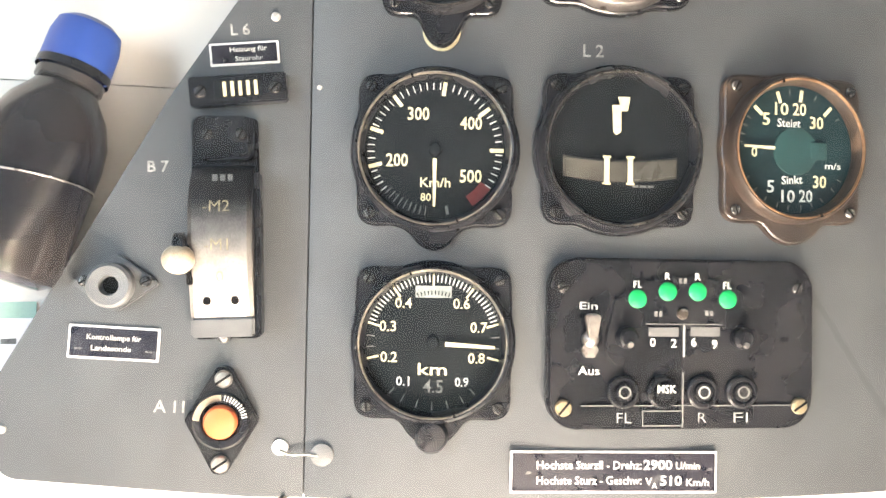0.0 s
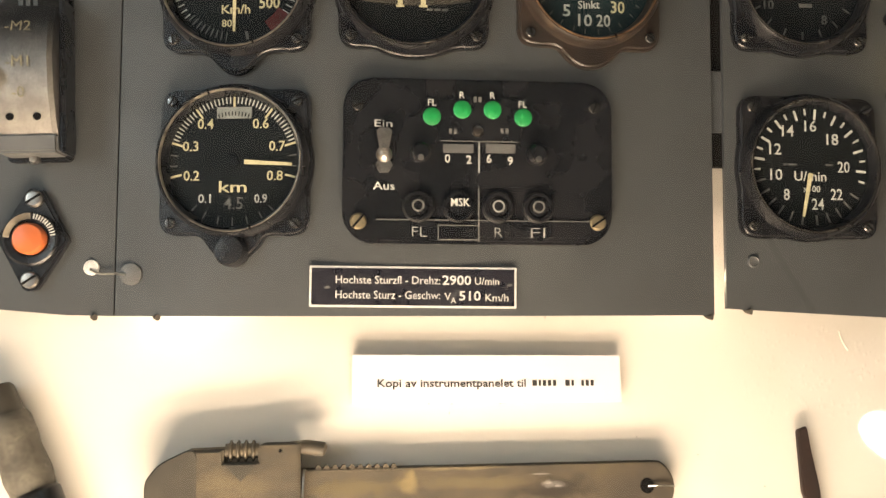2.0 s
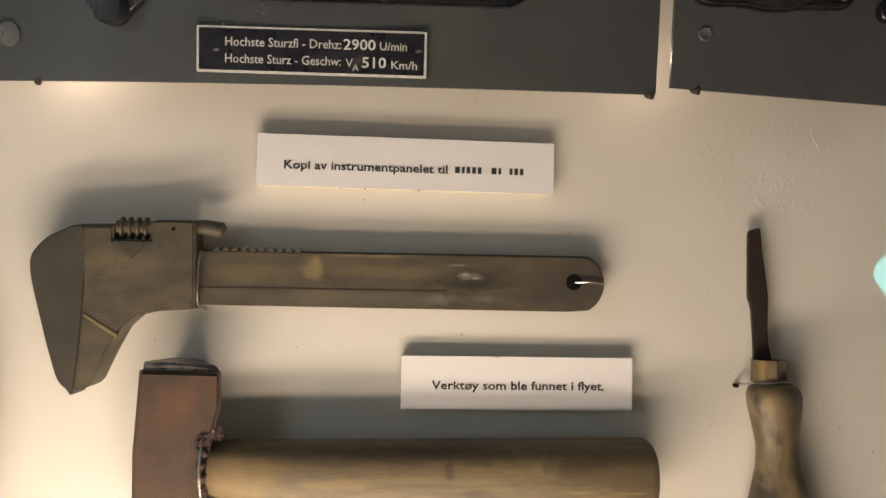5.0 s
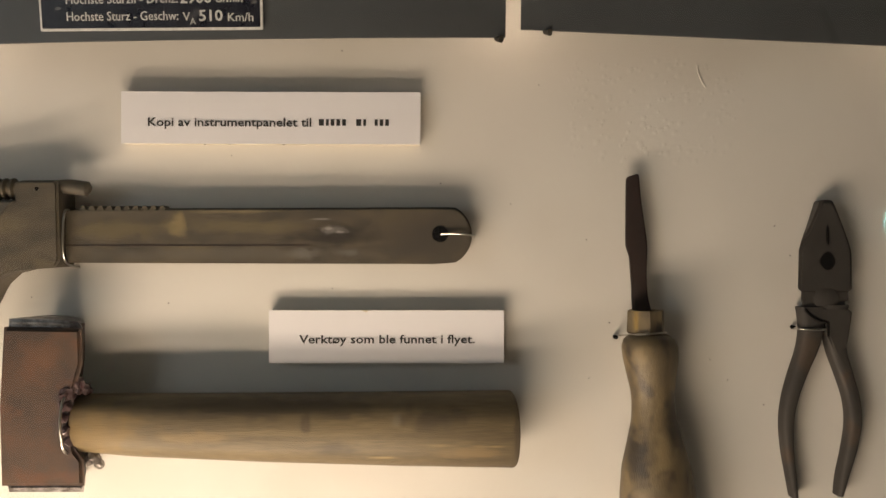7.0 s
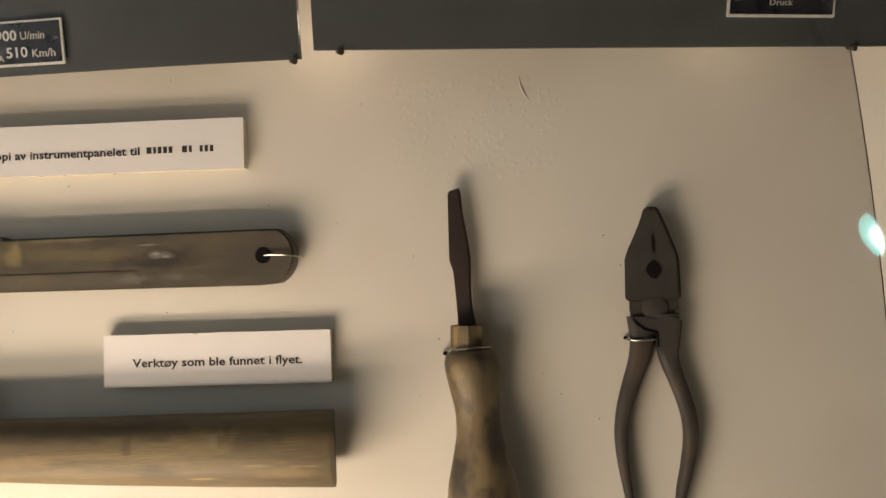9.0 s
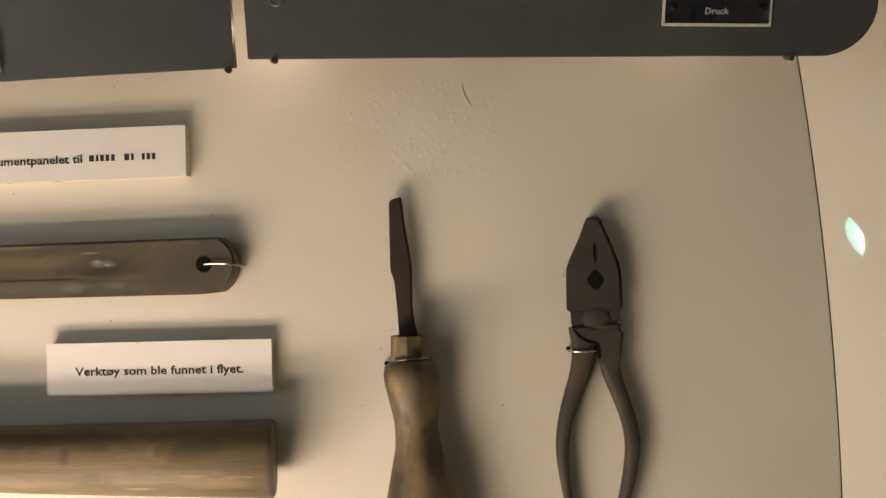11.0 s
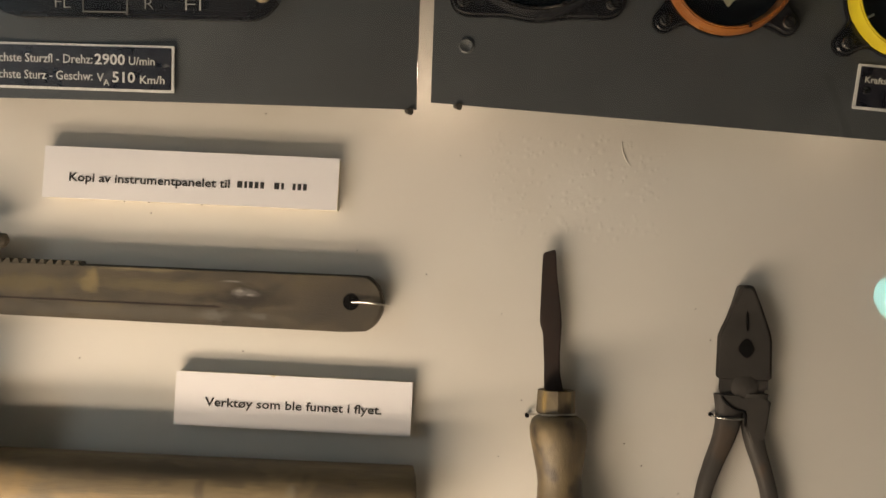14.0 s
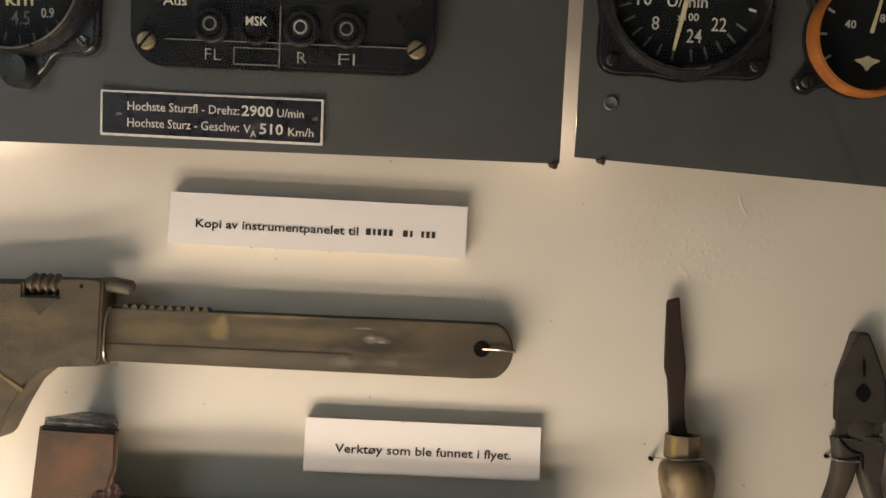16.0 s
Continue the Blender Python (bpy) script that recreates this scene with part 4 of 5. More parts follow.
part("housing", prism(rounded(0.1322, 0.0808, 0.0150, 8), 0.0, 0.0050, 0.0014), BLACK, b)
part("foot_strip", box(-0.0500, 0.0560, -0.0372, -0.0288, 0.0050, 0.0058, 0.0003), BLACK, b, "engraved lower strip")
part("raised_hood", prism(curve([(-0.0360, 0.0150), (-0.0300, 0.0250), (-0.0150, 0.0310), (0.0, 0.0325), (0.0150, 0.0310), (0.0300, 0.0250), (0.0360, 0.0150), (0.0330, -0.0110), (-0.0330, -0.0110)], 4), 0.005, 0.0062, 0.0008), BLACK, b)
for x, y in ((-0.0233, 0.0212), (-0.0085, 0.0249), (0.0063, 0.0250), (0.0214, 0.0215)):
    part("green_spot", lathe([(0.0044, 0.0060), (0.0044, 0.0068), (0.0036, 0.0073), (0, 0.0074)], 24, at=(x, y, 0)), GREEN, b, "flat green marker spot")
for body, x, y in (("FL", -0.0232, 0.0282), ("R", -0.0086, 0.0322), ("R", 0.0064, 0.0322), ("FL", 0.0212, 0.0282)):
    lettering(body, INK, b, x, y, 0.0062, 0.0034)
for x, y, w in ((-0.0130, 0.0142, 0.004), (0.0122, 0.0148, 0.004), (-0.0010, 0.0300, 0.004)):
    bars(DULL, b, x, y, 0.0063, [w / 2.6, w / 2.6], 0.0026, 0.0008)
part("index", lathe([(0.0030, 0.006), (0.0024, 0.0075), (0, 0.008)], 20, at=(-0.0010, 0.0145, 0)), STEEL, b)
for x0, x1, y0, y1 in ((-0.0178, -0.0030, 0.0036, 0.0080), (0.0030, 0.0176, 0.0038, 0.0084)):
    part("counter_window", box(x0, x1, y0, y1, 0.0062, 0.0068, 0.0002), material("counter_grey", (0.12, 0.12, 0.118), (0.085, 0.085, 0.085), 0.5, bump=0.1), b, "pale grey counter window")
for body, x, y in (("0", -0.0156, 0.0010), ("2", -0.0052, 0.0006), ("6", 0.0046, 0.0012), ("9", 0.0150, 0.0002)):
    lettering(body, INK, b, x, y, 0.0063, 0.0042, bold=0.015, name="numeral")
part("counter_frame", box(-0.0190, 0.0190, 0.0092, 0.0097, 0.0062, 0.0066), DULL, b)
part("divider", box(-0.0007, 0.0001, -0.0060, 0.0090, 0.0062, 0.0070), WORNINK, b, "white dividing line")
part("lower_line", box(-0.0006, 0.0000, -0.0395, -0.0120, 0.0050, 0.0062), DULL, b)
part("toggle_plate", prism(rounded(0.012, 0.017, 0.0022, 4), 0.005, 0.0060, 0.0004), BLACK, b)
for ob in (b.children[-1],):
    ob.location = (-0.0462, 0.0040, 0)
part("toggle_lever", merged(lathe([(0.0040, 0.005), (0.0038, 0.0085), (0.0022, 0.0105), (0, 0.0112)], 20, at=(-0.0462, 0.0022, 0)), prism([(-0.0482, 0.0030), (-0.0442, 0.0030), (-0.0425, 0.0128), (-0.0442, 0.0142), (-0.0482, 0.0142), (-0.0499, 0.0128)], 0.0095, 0.0130, 0.0010)), STEEL, b, "bright metal toggle lever")
part("toggle_nut", lathe([(0.0042, 0.005), (0.0042, 0.0072), (0, 0.0074)], 6, at=(-0.0462, -0.0028, 0)), STEEL, b)
lettering("Ein", INK, b, -0.0466, 0.0178, 0.0051, 0.0036, 0.0086)
lettering("Aus", INK, b, -0.0462, -0.0126, 0.0051, 0.0040, 0.0104)
for x in (-0.0288, 0.0278):
    part("side_knob", lathe([(0.0052, 0.0062), (0.0050, 0.0110), (0.0036, 0.0128), (0, 0.0132)], 26, at=(x, 0.0030, 0)), BLACK, b, "glossy black side knob")
    part("knob_glint", lathe([(0.0016, 0.0124), (0.0014, 0.0136), (0, 0.0138)], 14, at=(x, 0.0002, 0)), STEEL, b)
for k, x in enumerate((-0.0298, -0.0104, 0.0090, 0.0286)):
    part("push_button", lathe([(0.0078, 0.0050), (0.0078, 0.0074), (0.0068, 0.0084), (0.0055, 0.0084), (0.0050, 0.0072), (0.0044, 0.0072), (0.0042, 0.0088), (0, 0.0091)], 34, at=(x, -0.0226, 0)), BLACK, b, "round black push button")
    if k != 1:
        part("button_ring", lathe([(0.0030, 0.0088), (0.0030, 0.0093), (0.0022, 0.0093), (0.0022, 0.0088)], 26, at=(x, -0.0224, 0)), WORNINK if k == 2 else DULL, b)
lettering("MSK", INK, b, -0.0096, -0.0206, 0.0094, 0.0040, 0.0092, bold=0.012)
for body, x in (("FL", -0.0290), ("R", 0.0094), ("Fl", 0.0286)):
    lettering(body, WORNINK, b, x, -0.0346, 0.0058, 0.0052, 0.0030 * len(body) + 0.0010, bold=-0.016)
part("label_frame", merged(box(-0.0200, -0.0006, -0.0388, -0.0382, 0.0058, 0.0061), box(-0.0200, -0.0006, -0.0318, -0.0313, 0.0058, 0.0061), box(-0.0202, -0.0197, -0.0388, -0.0313, 0.0058, 0.0061)), DULL, b)
part("edge_line", box(-0.0500, 0.0570, -0.0293, -0.0288, 0.0056, 0.0060), DULL, b)
for x, y, mat, slot in ((-0.0583, -0.0300, BRASS, 50), (0.0583, -0.0294, BRASS, 35), (-0.0590, 0.0262, DARKSTEEL, 20), (0.0570, 0.0272, DARKSTEEL, 70)):
    screw(b, x, y, 0.0050, 0.0040 if mat == BRASS else 0.0028, mat, slot, "slotted screw")

# ---- heating connector ----
c = thing("connector_strip", on_panel(-0.1306, 0.1682) @ Matrix.Rotation(radians(6), 4, "Z"), "black connector strip with five pale contact bars", "connector")
part("body", box(-0.0225, 0.0225, -0.0068, 0.0068, 0.0, 0.0085, 0.0008), BLACK, c)
part("recess", box(-0.0110, 0.0112, -0.0042, 0.0042, 0.0084, 0.0088), SOOT, c)
for k in range(5):
    part("contact", box(-0.0068 + 0.0036 * k, -0.0052 + 0.0036 * k, -0.0034, 0.0034, 0.0086, 0.0098, 0.0002), LUME, c)
for x in (-0.0172, 0.0172):
    screw(c, x, -0.0005, 0.0085, 0.0030, DARKSTEEL, 40)

# ---- selector lever housing ----
q = thing("lever_housing", on_panel(-0.1352, 0.1030) @ Matrix.Rotation(radians(2), 4, "Z"), "worn lever housing rubbed to bare metal with ivory knob", "lever control")
part("back_plate", prism(rounded(0.0310, 0.1040, 0.0030, 4), 0.0, 0.0035, 0.0008), BLACK, q)
prof = [(-0.0490, 0.0035), (-0.0490, 0.0120), (-0.0380, 0.0205), (-0.0220, 0.0250), (-0.0060, 0.0265), (0.0090, 0.0250), (0.0190, 0.0205), (0.0270, 0.0120), (0.0295, 0.0035)]
bm = bmesh.new()
sides = [[bm.verts.new((x, y, h)) for y, h in prof] for x in (-0.0140, -0.0120, 0.0120, 0.0140)]
for i, s in enumerate(sides):
    for v, (y, h) in zip(s, prof):
        if i in (0, 3):
            v.co.z = h - 0.0016 if h > 0.004 else h
for a, d in zip(sides, sides[1:]):
    for k in range(len(prof) - 1):
        bm.faces.new([a[k], a[k + 1], d[k + 1], d[k]])
bm.faces.new(sides[0][::-1])
bm.faces.new(sides[-1])
part("housing", bm, RUBBED, q, "curved housing, black above and bare metal below", smooth=30)
part("foot_lip", box(-0.0142, 0.0142, -0.0500, -0.0408, 0.0035, 0.0192, 0.0012), GREYCAST, q, "dull grey lower lip")
part("side_rail", box(0.0145, 0.0172, -0.0500, 0.0250, 0.0030, 0.0180, 0.0008), BLACK, q)
part("upper_block", prism(rounded(0.0270, 0.0200, 0.0040, 4), 0.0, 0.0120, 0.0020), BLACK, q)
q.children[-1].location = (0.0, 0.0420, 0)
for x in (-0.0070, 0.0085):
    screw(q, x, 0.0430, 0.0120, 0.0026, DARKSTEEL, 60)
for body, y, h, lean in (("-M2", 0.0092, 0.0254, -16), ("-M1", -0.0080, 0.0268, 4), ("-0", -0.0222, 0.0254, 11)):
    ob = lettering(body, WORNLUME, q, 0.0, 0.0, 0.0, 0.0056, bold=-0.004, name="lettering")
    ob.matrix_local = Matrix.Translation((-0.0012, y, h)) @ Matrix.Rotation(radians(lean), 4, "X")
bars(SOCKETGREY, q, 0.0008, 0.0222, 0.0190, [0.0024, 0.0022, 0.0022], 0.003, 0.0012)
part("slot", box(-0.0146, -0.0118, -0.0260, -0.0080, 0.0180, 0.0253, 0.0004), BLACKHOLE, q)
part("lever", tube([(-0.0110, -0.0190, 0.018), (-0.0135, -0.0165, 0.026), (-0.0165, -0.0142, 0.030)], 0.0018), DARKSTEEL, q)
part("knob", lathe([(0.0066 * math.sin(math.pi * i / 14), -0.0072 * math.cos(math.pi * i / 14)) for i in range(15)], 30, axis="x", at=(-0.0172, -0.0146, 0.0290)), IVORY, q, "ivory lever knob", smooth=80)
part("knob_collar", lathe([(0.0028, -0.003), (0.0050, -0.002), (0.0052, 0.002), (0.0028, 0.003)], 24, axis="x", at=(-0.0168, -0.0078, 0.0270)), BLACK, q, "black collar above the knob")
for x in (-0.0062, 0.0062):
    part("rivet_hole", lathe([(0.0018, 0), (0.0018, 0.0006), (0, 0.0007)], 14, at=(x, -0.0335, 0.0222)), BLACKHOLE, q)
part("latch", lathe([(0.0048, 0.004), (0.0048, 0.0150), (0.0034, 0.0180), (0, 0.0185)], 22, at=(-0.0002, -0.0450, 0)), BLACK, q, "black latch knob")
part("pull", lathe([(0, 0.004), (0.0022, 0.005), (0.0026, 0.0072), (0.0018, 0.0092), (0, 0.0098)], 18, at=(-0.0010, -0.0512, 0)), STEEL, q)


def diamond(w, h, r, n=6):
    """A lozenge with rounded ends."""
    pts = []
    for a0, cx, cy, rr in ((-35, w, 0, 0.5 * r), (55, 0, h, r), (145, -w, 0, 0.5 * r), (235, 0, -h, r)):
        pts += [(cx - math.copysign(rr, cx) * (cx != 0) + rr * math.cos(radians(a0 + 70 * k / n)), cy - math.copysign(rr, cy) * (cy != 0) + rr * math.sin(radians(a0 + 70 * k / n))) for k in range(n + 1)]
    return pts


# ---- small grey socket ----
s = thing("lamp_socket", on_panel(-0.1852, 0.0765), "small grey-painted lamp socket on two-eared flange", "socket")
part("flange", prism(diamond(0.0190, 0.0132, 0.0050), 0.0, 0.0035, 0.0008), SOCKETGREY, s)
part("collar", lathe([(0.0104, 0.003), (0.0103, 0.0095), (0.0090, 0.0108), (0.0046, 0.0104), (0.0040, 0.0050), (0, 0.0050)], 34, at=(-0.0010, -0.001, 0)), GREYCAST, s)
part("bore", lathe([(0.0040, 0.0051), (0, 0.0052)], 20, at=(-0.0010, -0.001, 0)), BLACKHOLE, s)
for x in (-0.0135, 0.0140):
    screw(s, x, 0.0008, 0.0035, 0.0026, DARKSTEEL, 30)

# ---- push button A 11 ----
a = thing("push_button", on_panel(-0.1352, 0.0130) @ Matrix.Rotation(radians(-1), 4, "Z"), "orange push button on black lozenge flange", "push button")
part("flange", prism(diamond(0.0168, 0.0252, 0.0062), 0.0, 0.0052, 0.0012), BLACK, a)
part("ring", lathe([(0.0132, 0.005), (0.0130, 0.0072), (0.0120, 0.0080), (0.0090, 0.0076), (0.0086, 0.0060)], 40), BLACK, a)
ticks(a, 0.0081, [(d, 0.0096, 0.0126, 0.0014) for d in range(-84, 0, 5)], IVORY, "pale_arc")
ticks(a, 0.0081, [(d, 0.0098, 0.0124, 0.0006) for d in range(8, 82, 7)], INK, "lettering")
part("button", lathe([(0.0077, 0.0055), (0.0077, 0.0098), (0.0068, 0.0112), (0.0030, 0.0119), (0, 0.0120)], 36), BAKELITE, a, "orange button")
for y in (0.0196, -0.0198):
    screw(a, 0.0004, y, 0.0052, 0.0042, STEEL, 35, "bright slotted screw")

# ---- two studs joined by a wire ----
w = thing("wired_studs", on_panel(-0.0982, -0.0020), "two round studs joined by a thin seal wire", "studs")
part("stud", lathe([(0.0040, 0.0), (0.0038, 0.0020), (0, 0.0032)], 20, at=(-0.0100, 0.0016, 0)), PLATEWHITE, w, "white stud")
part("stud", lathe([(0.0056, 0.0), (0.0054, 0.0022), (0, 0.0036)], 24, at=(0.0100, -0.0016, 0)), GREYCAST, w, "grey stud")
part("wire", tube(run_through([(-0.0100, 0.0006, 0.0030), (-0.0050, -0.0014, 0.0026), (0.0020, -0.0013, 0.0024), (0.0080, -0.0018, 0.0030)]), 0.0006), WIRE, w)


# ---- caption cards ----
def caption(u0, u1, v0, v1, thick, turn, label):
    c = thing("caption_card", on_board((u0 + u1) / 2, (v0 + v1) / 2, 0, turn), label, "caption card", "caption cards")
    w, h = u1 - u0, v1 - v0
    part("foam_block", box(-w / 2 + 0.0003, w / 2 - 0.0003, -h / 2 + 0.0003, h / 2 - 0.0003, 0.0, thick - 0.0004), FOAM, c, "cream foam backing", smooth=0)
    part("face", box(-w / 2, w / 2, -h / 2, h / 2, thick - 0.0004, thick), CARD, c, smooth=0)
    return c


T = 0.0068
c = caption(0.0186, 0.1624, -0.0712, -0.0462, T, -0.4, "white caption card on foam, Norwegian panel caption")
lettering("Kopi av instrumentpanelet til", PRINT, c, -0.0589, -0.0020, T, 0.0042, 0.0785, bold=0.014, left=True)
for at, widths in ((0.0297, (0.0030, 0.0016, 0.0022, 0.0022, 0.0022)), (0.0435, (0.0030, 0.0016)), (0.0534, (0.0018, 0.0021, 0.0021))):
    bars(PRINT, c, at, -0.0021, T, [0.80 * w for w in widths], 0.0031, 0.0010)
for x in (-0.032, 0.006, -0.020):
    part("fleck", lathe([(0.0005, 0), (0, 0.0003)], 8, at=(x, -0.01245, T - 0.002)), PRINT, c)
c = caption(0.0894, 0.2022, -0.1766, -0.1512, T, -0.1, "white caption card on foam, Norwegian tool caption")
lettering("Verktøy som ble funnet i flyet.", PRINT, c, 0.0003, -0.0010, T, 0.0042, 0.0842, bold=0.014)
part("nick", prism([(-0.012, 0.0127), (-0.0095, 0.0116), (-0.0085, 0.0127)], T - 0.0002, T + 0.0001), FOAM, c)

# ---- adjustable wrench ----
k = thing("adjustable_wrench", on_board(0, 0), "old brown steel adjustable wrench wired to the board", "wrench")
bar_pts = [(-0.0070, -0.1280), (-0.0070, -0.1022), (0.1700, -0.1020)] + arc(0.1722, -0.1152, 0.0148, 62, -62, 10) + [(0.1690, -0.1290)]
part("bar", prism(bar_pts, 0.0030, 0.0115, 0.0010), IRON, k, "flat steel bar")
# raised dark strip that draws the bar's shadow line in colour
part("groove", prism([(-0.0065, -0.1200), (-0.0065, -0.1192), (0.1100, -0.1194), (0.1100, -0.1202)], 0.0110, 0.01160), RUSTDARK, k, "dark strip painting the shadow line along the bar")
part("tooth_rack", merged(*[prism([(0.0000 + 0.0042 * n, -0.1032), (0.0012 + 0.0042 * n, -0.1008), (0.0026 + 0.0042 * n, -0.1008), (0.0036 + 0.0042 * n, -0.1032)], 0.0035, 0.0112) for n in range(10)]), IRON, k, "row of teeth along the bar")
part("fixed_jaw", prism(curve([(-0.0800, -0.1120), (-0.0768, -0.1020), (-0.0680, -0.0955), (-0.0560, -0.0945), (-0.0560, -0.1300), (-0.0588, -0.1668), (-0.0626, -0.1663), (-0.0662, -0.1625), (-0.0692, -0.1540), (-0.0738, -0.1380)], 5), 0.0, 0.0180, 0.0016, 3), IRONDARK, k, "dark outer jaw")
slide = [(-0.0562, -0.1300), (-0.0575, -0.0935), (-0.0560, -0.0925), (-0.0435, -0.0925), (-0.0432, -0.0985), (-0.0272, -0.0985), (-0.0270, -0.0905), (-0.0240, -0.0892), (-0.0085, -0.0892), (-0.0068, -0.0910), (-0.0062, -0.1270), (-0.0080, -0.1300), (-0.0250, -0.1312), (-0.0325, -0.1330), (-0.0385, -0.1385), (-0.0440, -0.1490), (-0.0486, -0.1596), (-0.0500, -0.1630), (-0.0523, -0.1654), (-0.0553, -0.1667), (-0.0586, -0.1669)]
part("sliding_jaw", prism(slide, 0.0, 0.0185, 0.0012), IRON, k, "brown sliding jaw")
part("jaw_gusset", prism([(-0.0435, -0.0990), (-0.0270, -0.0990), (-0.0350, -0.1075)], 0.0185, 0.0192, 0.0005), IRONDARK, k)
part("chamfer", prism([(-0.0556, -0.1335), (-0.0545, -0.1325), (-0.0395, -0.1418), (-0.0402, -0.1440)], 0.0184, 0.0190, 0.0003), OCHRE, k, "bright rubbed edge")
part("worm", merged(*[lathe([(0.0036, -0.0012), (0.0052, -0.0004), (0.0052, 0.0004), (0.0036, 0.0012)], 24, axis="x", at=(-0.0405 + 0.0036 * n, -0.0930, 0.0130)) for n in range(4)] + [lathe([(0.0036, -0.008), (0.0036, 0.008)], 20, axis="x", at=(-0.0352, -0.0930, 0.0130))]), IRON, k, "ribbed adjusting screw")
part("worm_pin", tube([(-0.0600, -0.0925, 0.012), (-0.0270, -0.0918, 0.0125), (-0.004, -0.0918, 0.012), (0.0045, -0.0930, 0.012), (0.0058, -0.0935, 0.012)], [0.0012, 0.0014, 0.0036, 0.0036, 0.002], 14), IRON, k)
part("pin_dot", lathe([(0.0010, 0.0185), (0, 0.0188)], 10, at=(-0.0165, -0.0932, 0)), BLACKHOLE, k)
part("eye", lathe([(0.0039, 0.0114), (0.0037, 0.0120), (0, 0.0121)], 22, at=(0.1718, -0.1148, 0)), BLACKHOLE, k, "dark hanging hole")
part("wire", tube(run_through([(0.1722, -0.1148, 0.0118), (0.1770, -0.1146, 0.0132), (0.1840, -0.1150, 0.0128), (0.1880, -0.1158, 0.0080), (0.1885, -0.1160, 0.0)]), 0.0005), WIRE, k, "thin fixing wire")
part("wire", tube(run_through([(-0.0046, -0.1035, 0.0080), (-0.0050, -0.1040, 0.0150), (-0.0056, -0.1180, 0.0158), (-0.0058, -0.1270, 0.0130), (-0.0050, -0.1300, 0.004), (-0.0046, -0.1302, 0.0)]), 0.0006), WIRE, k, "thin fixing wire")

# ---- hammer ----
m = thing("hammer", on_board(0, 0), "short hammer with rusty head and thick ash handle", "hammer")
head = [(-0.0322, -0.2318), (-0.0330, -0.1960), (-0.0310, -0.1592), (0.0046, -0.1600), (0.0050, -0.1760), (0.0022, -0.1860), (0.0008, -0.1910), (0.0000, -0.2040), (0.0020, -0.2160), (0.0052, -0.2200), (0.0056, -0.2318)]


def narrowed(bm, keep=0.45, mid=-0.0105, under=0.006):
    """Draws the underside in, as the flanks of a forged head slope."""
    for v in bm.verts:
        if v.co.z < under:
            v.co.x = mid + (v.co.x - mid) * keep
    return bm


part("head", narrowed(prism([(x + 0.0035, y + 0.0022) for x, y in head], 0.0, 0.0285, 0.0016, 3)), RUST, m, "rusty brown steel head")
part("face", narrowed(prism([(-0.0265, -0.1572), (-0.0263, -0.1533), (-0.0065, -0.1536), (0.0055, -0.1550), (0.0077, -0.1580)], 0.003, 0.0262, 0.0016)), BARE, m, "chipped bare striking face")
part("face", narrowed(prism([(-0.0270, -0.2294), (-0.0265, -0.2330), (0.0079, -0.2330), (0.0085, -0.2294)], 0.003, 0.0262, 0.0012)), BARE, m, "chipped bare striking face")
bm = bmesh.new()
rings = []
for u, lo, hi, thick in ((0.0022, -0.2150, -0.1905, 0.0112), (0.0036, -0.2160, -0.1895, 0.0128), (0.0300, -0.2182, -0.1893, 0.0138), (0.0900, -0.2208, -0.1892, 0.0148), (0.1500, -0.2226, -0.1888, 0.0152), (0.2074, -0.2236, -0.1882, 0.0152), (0.2080, -0.2232, -0.1886, 0.0149)):
    rings.append([bm.verts.new((u - (0.006 if u > 0.2 else 0.0) * (0.5 - 0.5 * math.sin(t)), (lo + hi) / 2 + (hi - lo) / 2 * math.copysign(abs(math.cos(t)) ** 0.85, math.cos(t)), 0.0165 + thick * math.copysign(abs(math.sin(t)) ** 0.85, math.sin(t)))) for t in (2 * math.pi * i / 28 for i in range(28))])
for r0, r1 in zip(rings, rings[1:]):
    for i in range(28):
        bm.faces.new([r0[i], r0[(i + 1) % 28], r1[(i + 1) % 28], r1[i]])
bm.faces.new(rings[0])
bm.faces.new(rings[-1][::-1])
part("handle", bm, WOOD, m, "stained ash handle", smooth=50)
part("wire", tube(run_through([(0.0010, -0.1870, 0.0), (0.0014, -0.1880, 0.028), (0.0012, -0.1960, 0.0335), (0.0012, -0.2060, 0.0335), (0.0020, -0.2150, 0.028), (0.0024, -0.2190, 0.0)]), 0.0006), WIRE, m, "thin fixing wire")
RESIN = material("shiny_resin_lump", (0.045, 0.022, 0.024), (0.13, 0.095, 0.095), 0.15, scale=300, bump=0.3)
for n, (u, v, r, h) in enumerate(((0.0036, -0.1842, 0.0042, 0.0235), (0.0012, -0.1880, 0.0034, 0.0270), (0.0068, -0.1868, 0.0028, 0.0200), (0.0010, -0.1930, 0.0026, 0.0285), (0.0006, -0.1985, 0.0022, 0.0290), (0.0012, -0.2040, 0.0023, 0.0285), (0.0020, -0.2092, 0.0026, 0.0270), (0.0068, -0.2200, 0.0035, 0.0130), (0.0090, -0.2235, 0.0024, 0.0110))):
    lump = bmesh.new()
    bmesh.ops.create_icosphere(lump, subdivisions=3, radius=r)
    for vert in lump.verts:
        vert.co = vert.co * (1 + 0.5 * noise.noise(vert.co * 500 + Vector((n, 0, 0)))) + Vector((u, v, h))
    part("glue_lump", lump, RESIN if n < 7 else BARE, m, "shiny lump of resin")

# ---- screwdriver ----
d = thing("screwdriver", on_board(0, 0), "old screwdriver with worn wooden handle and rusty blade", "screwdriver")
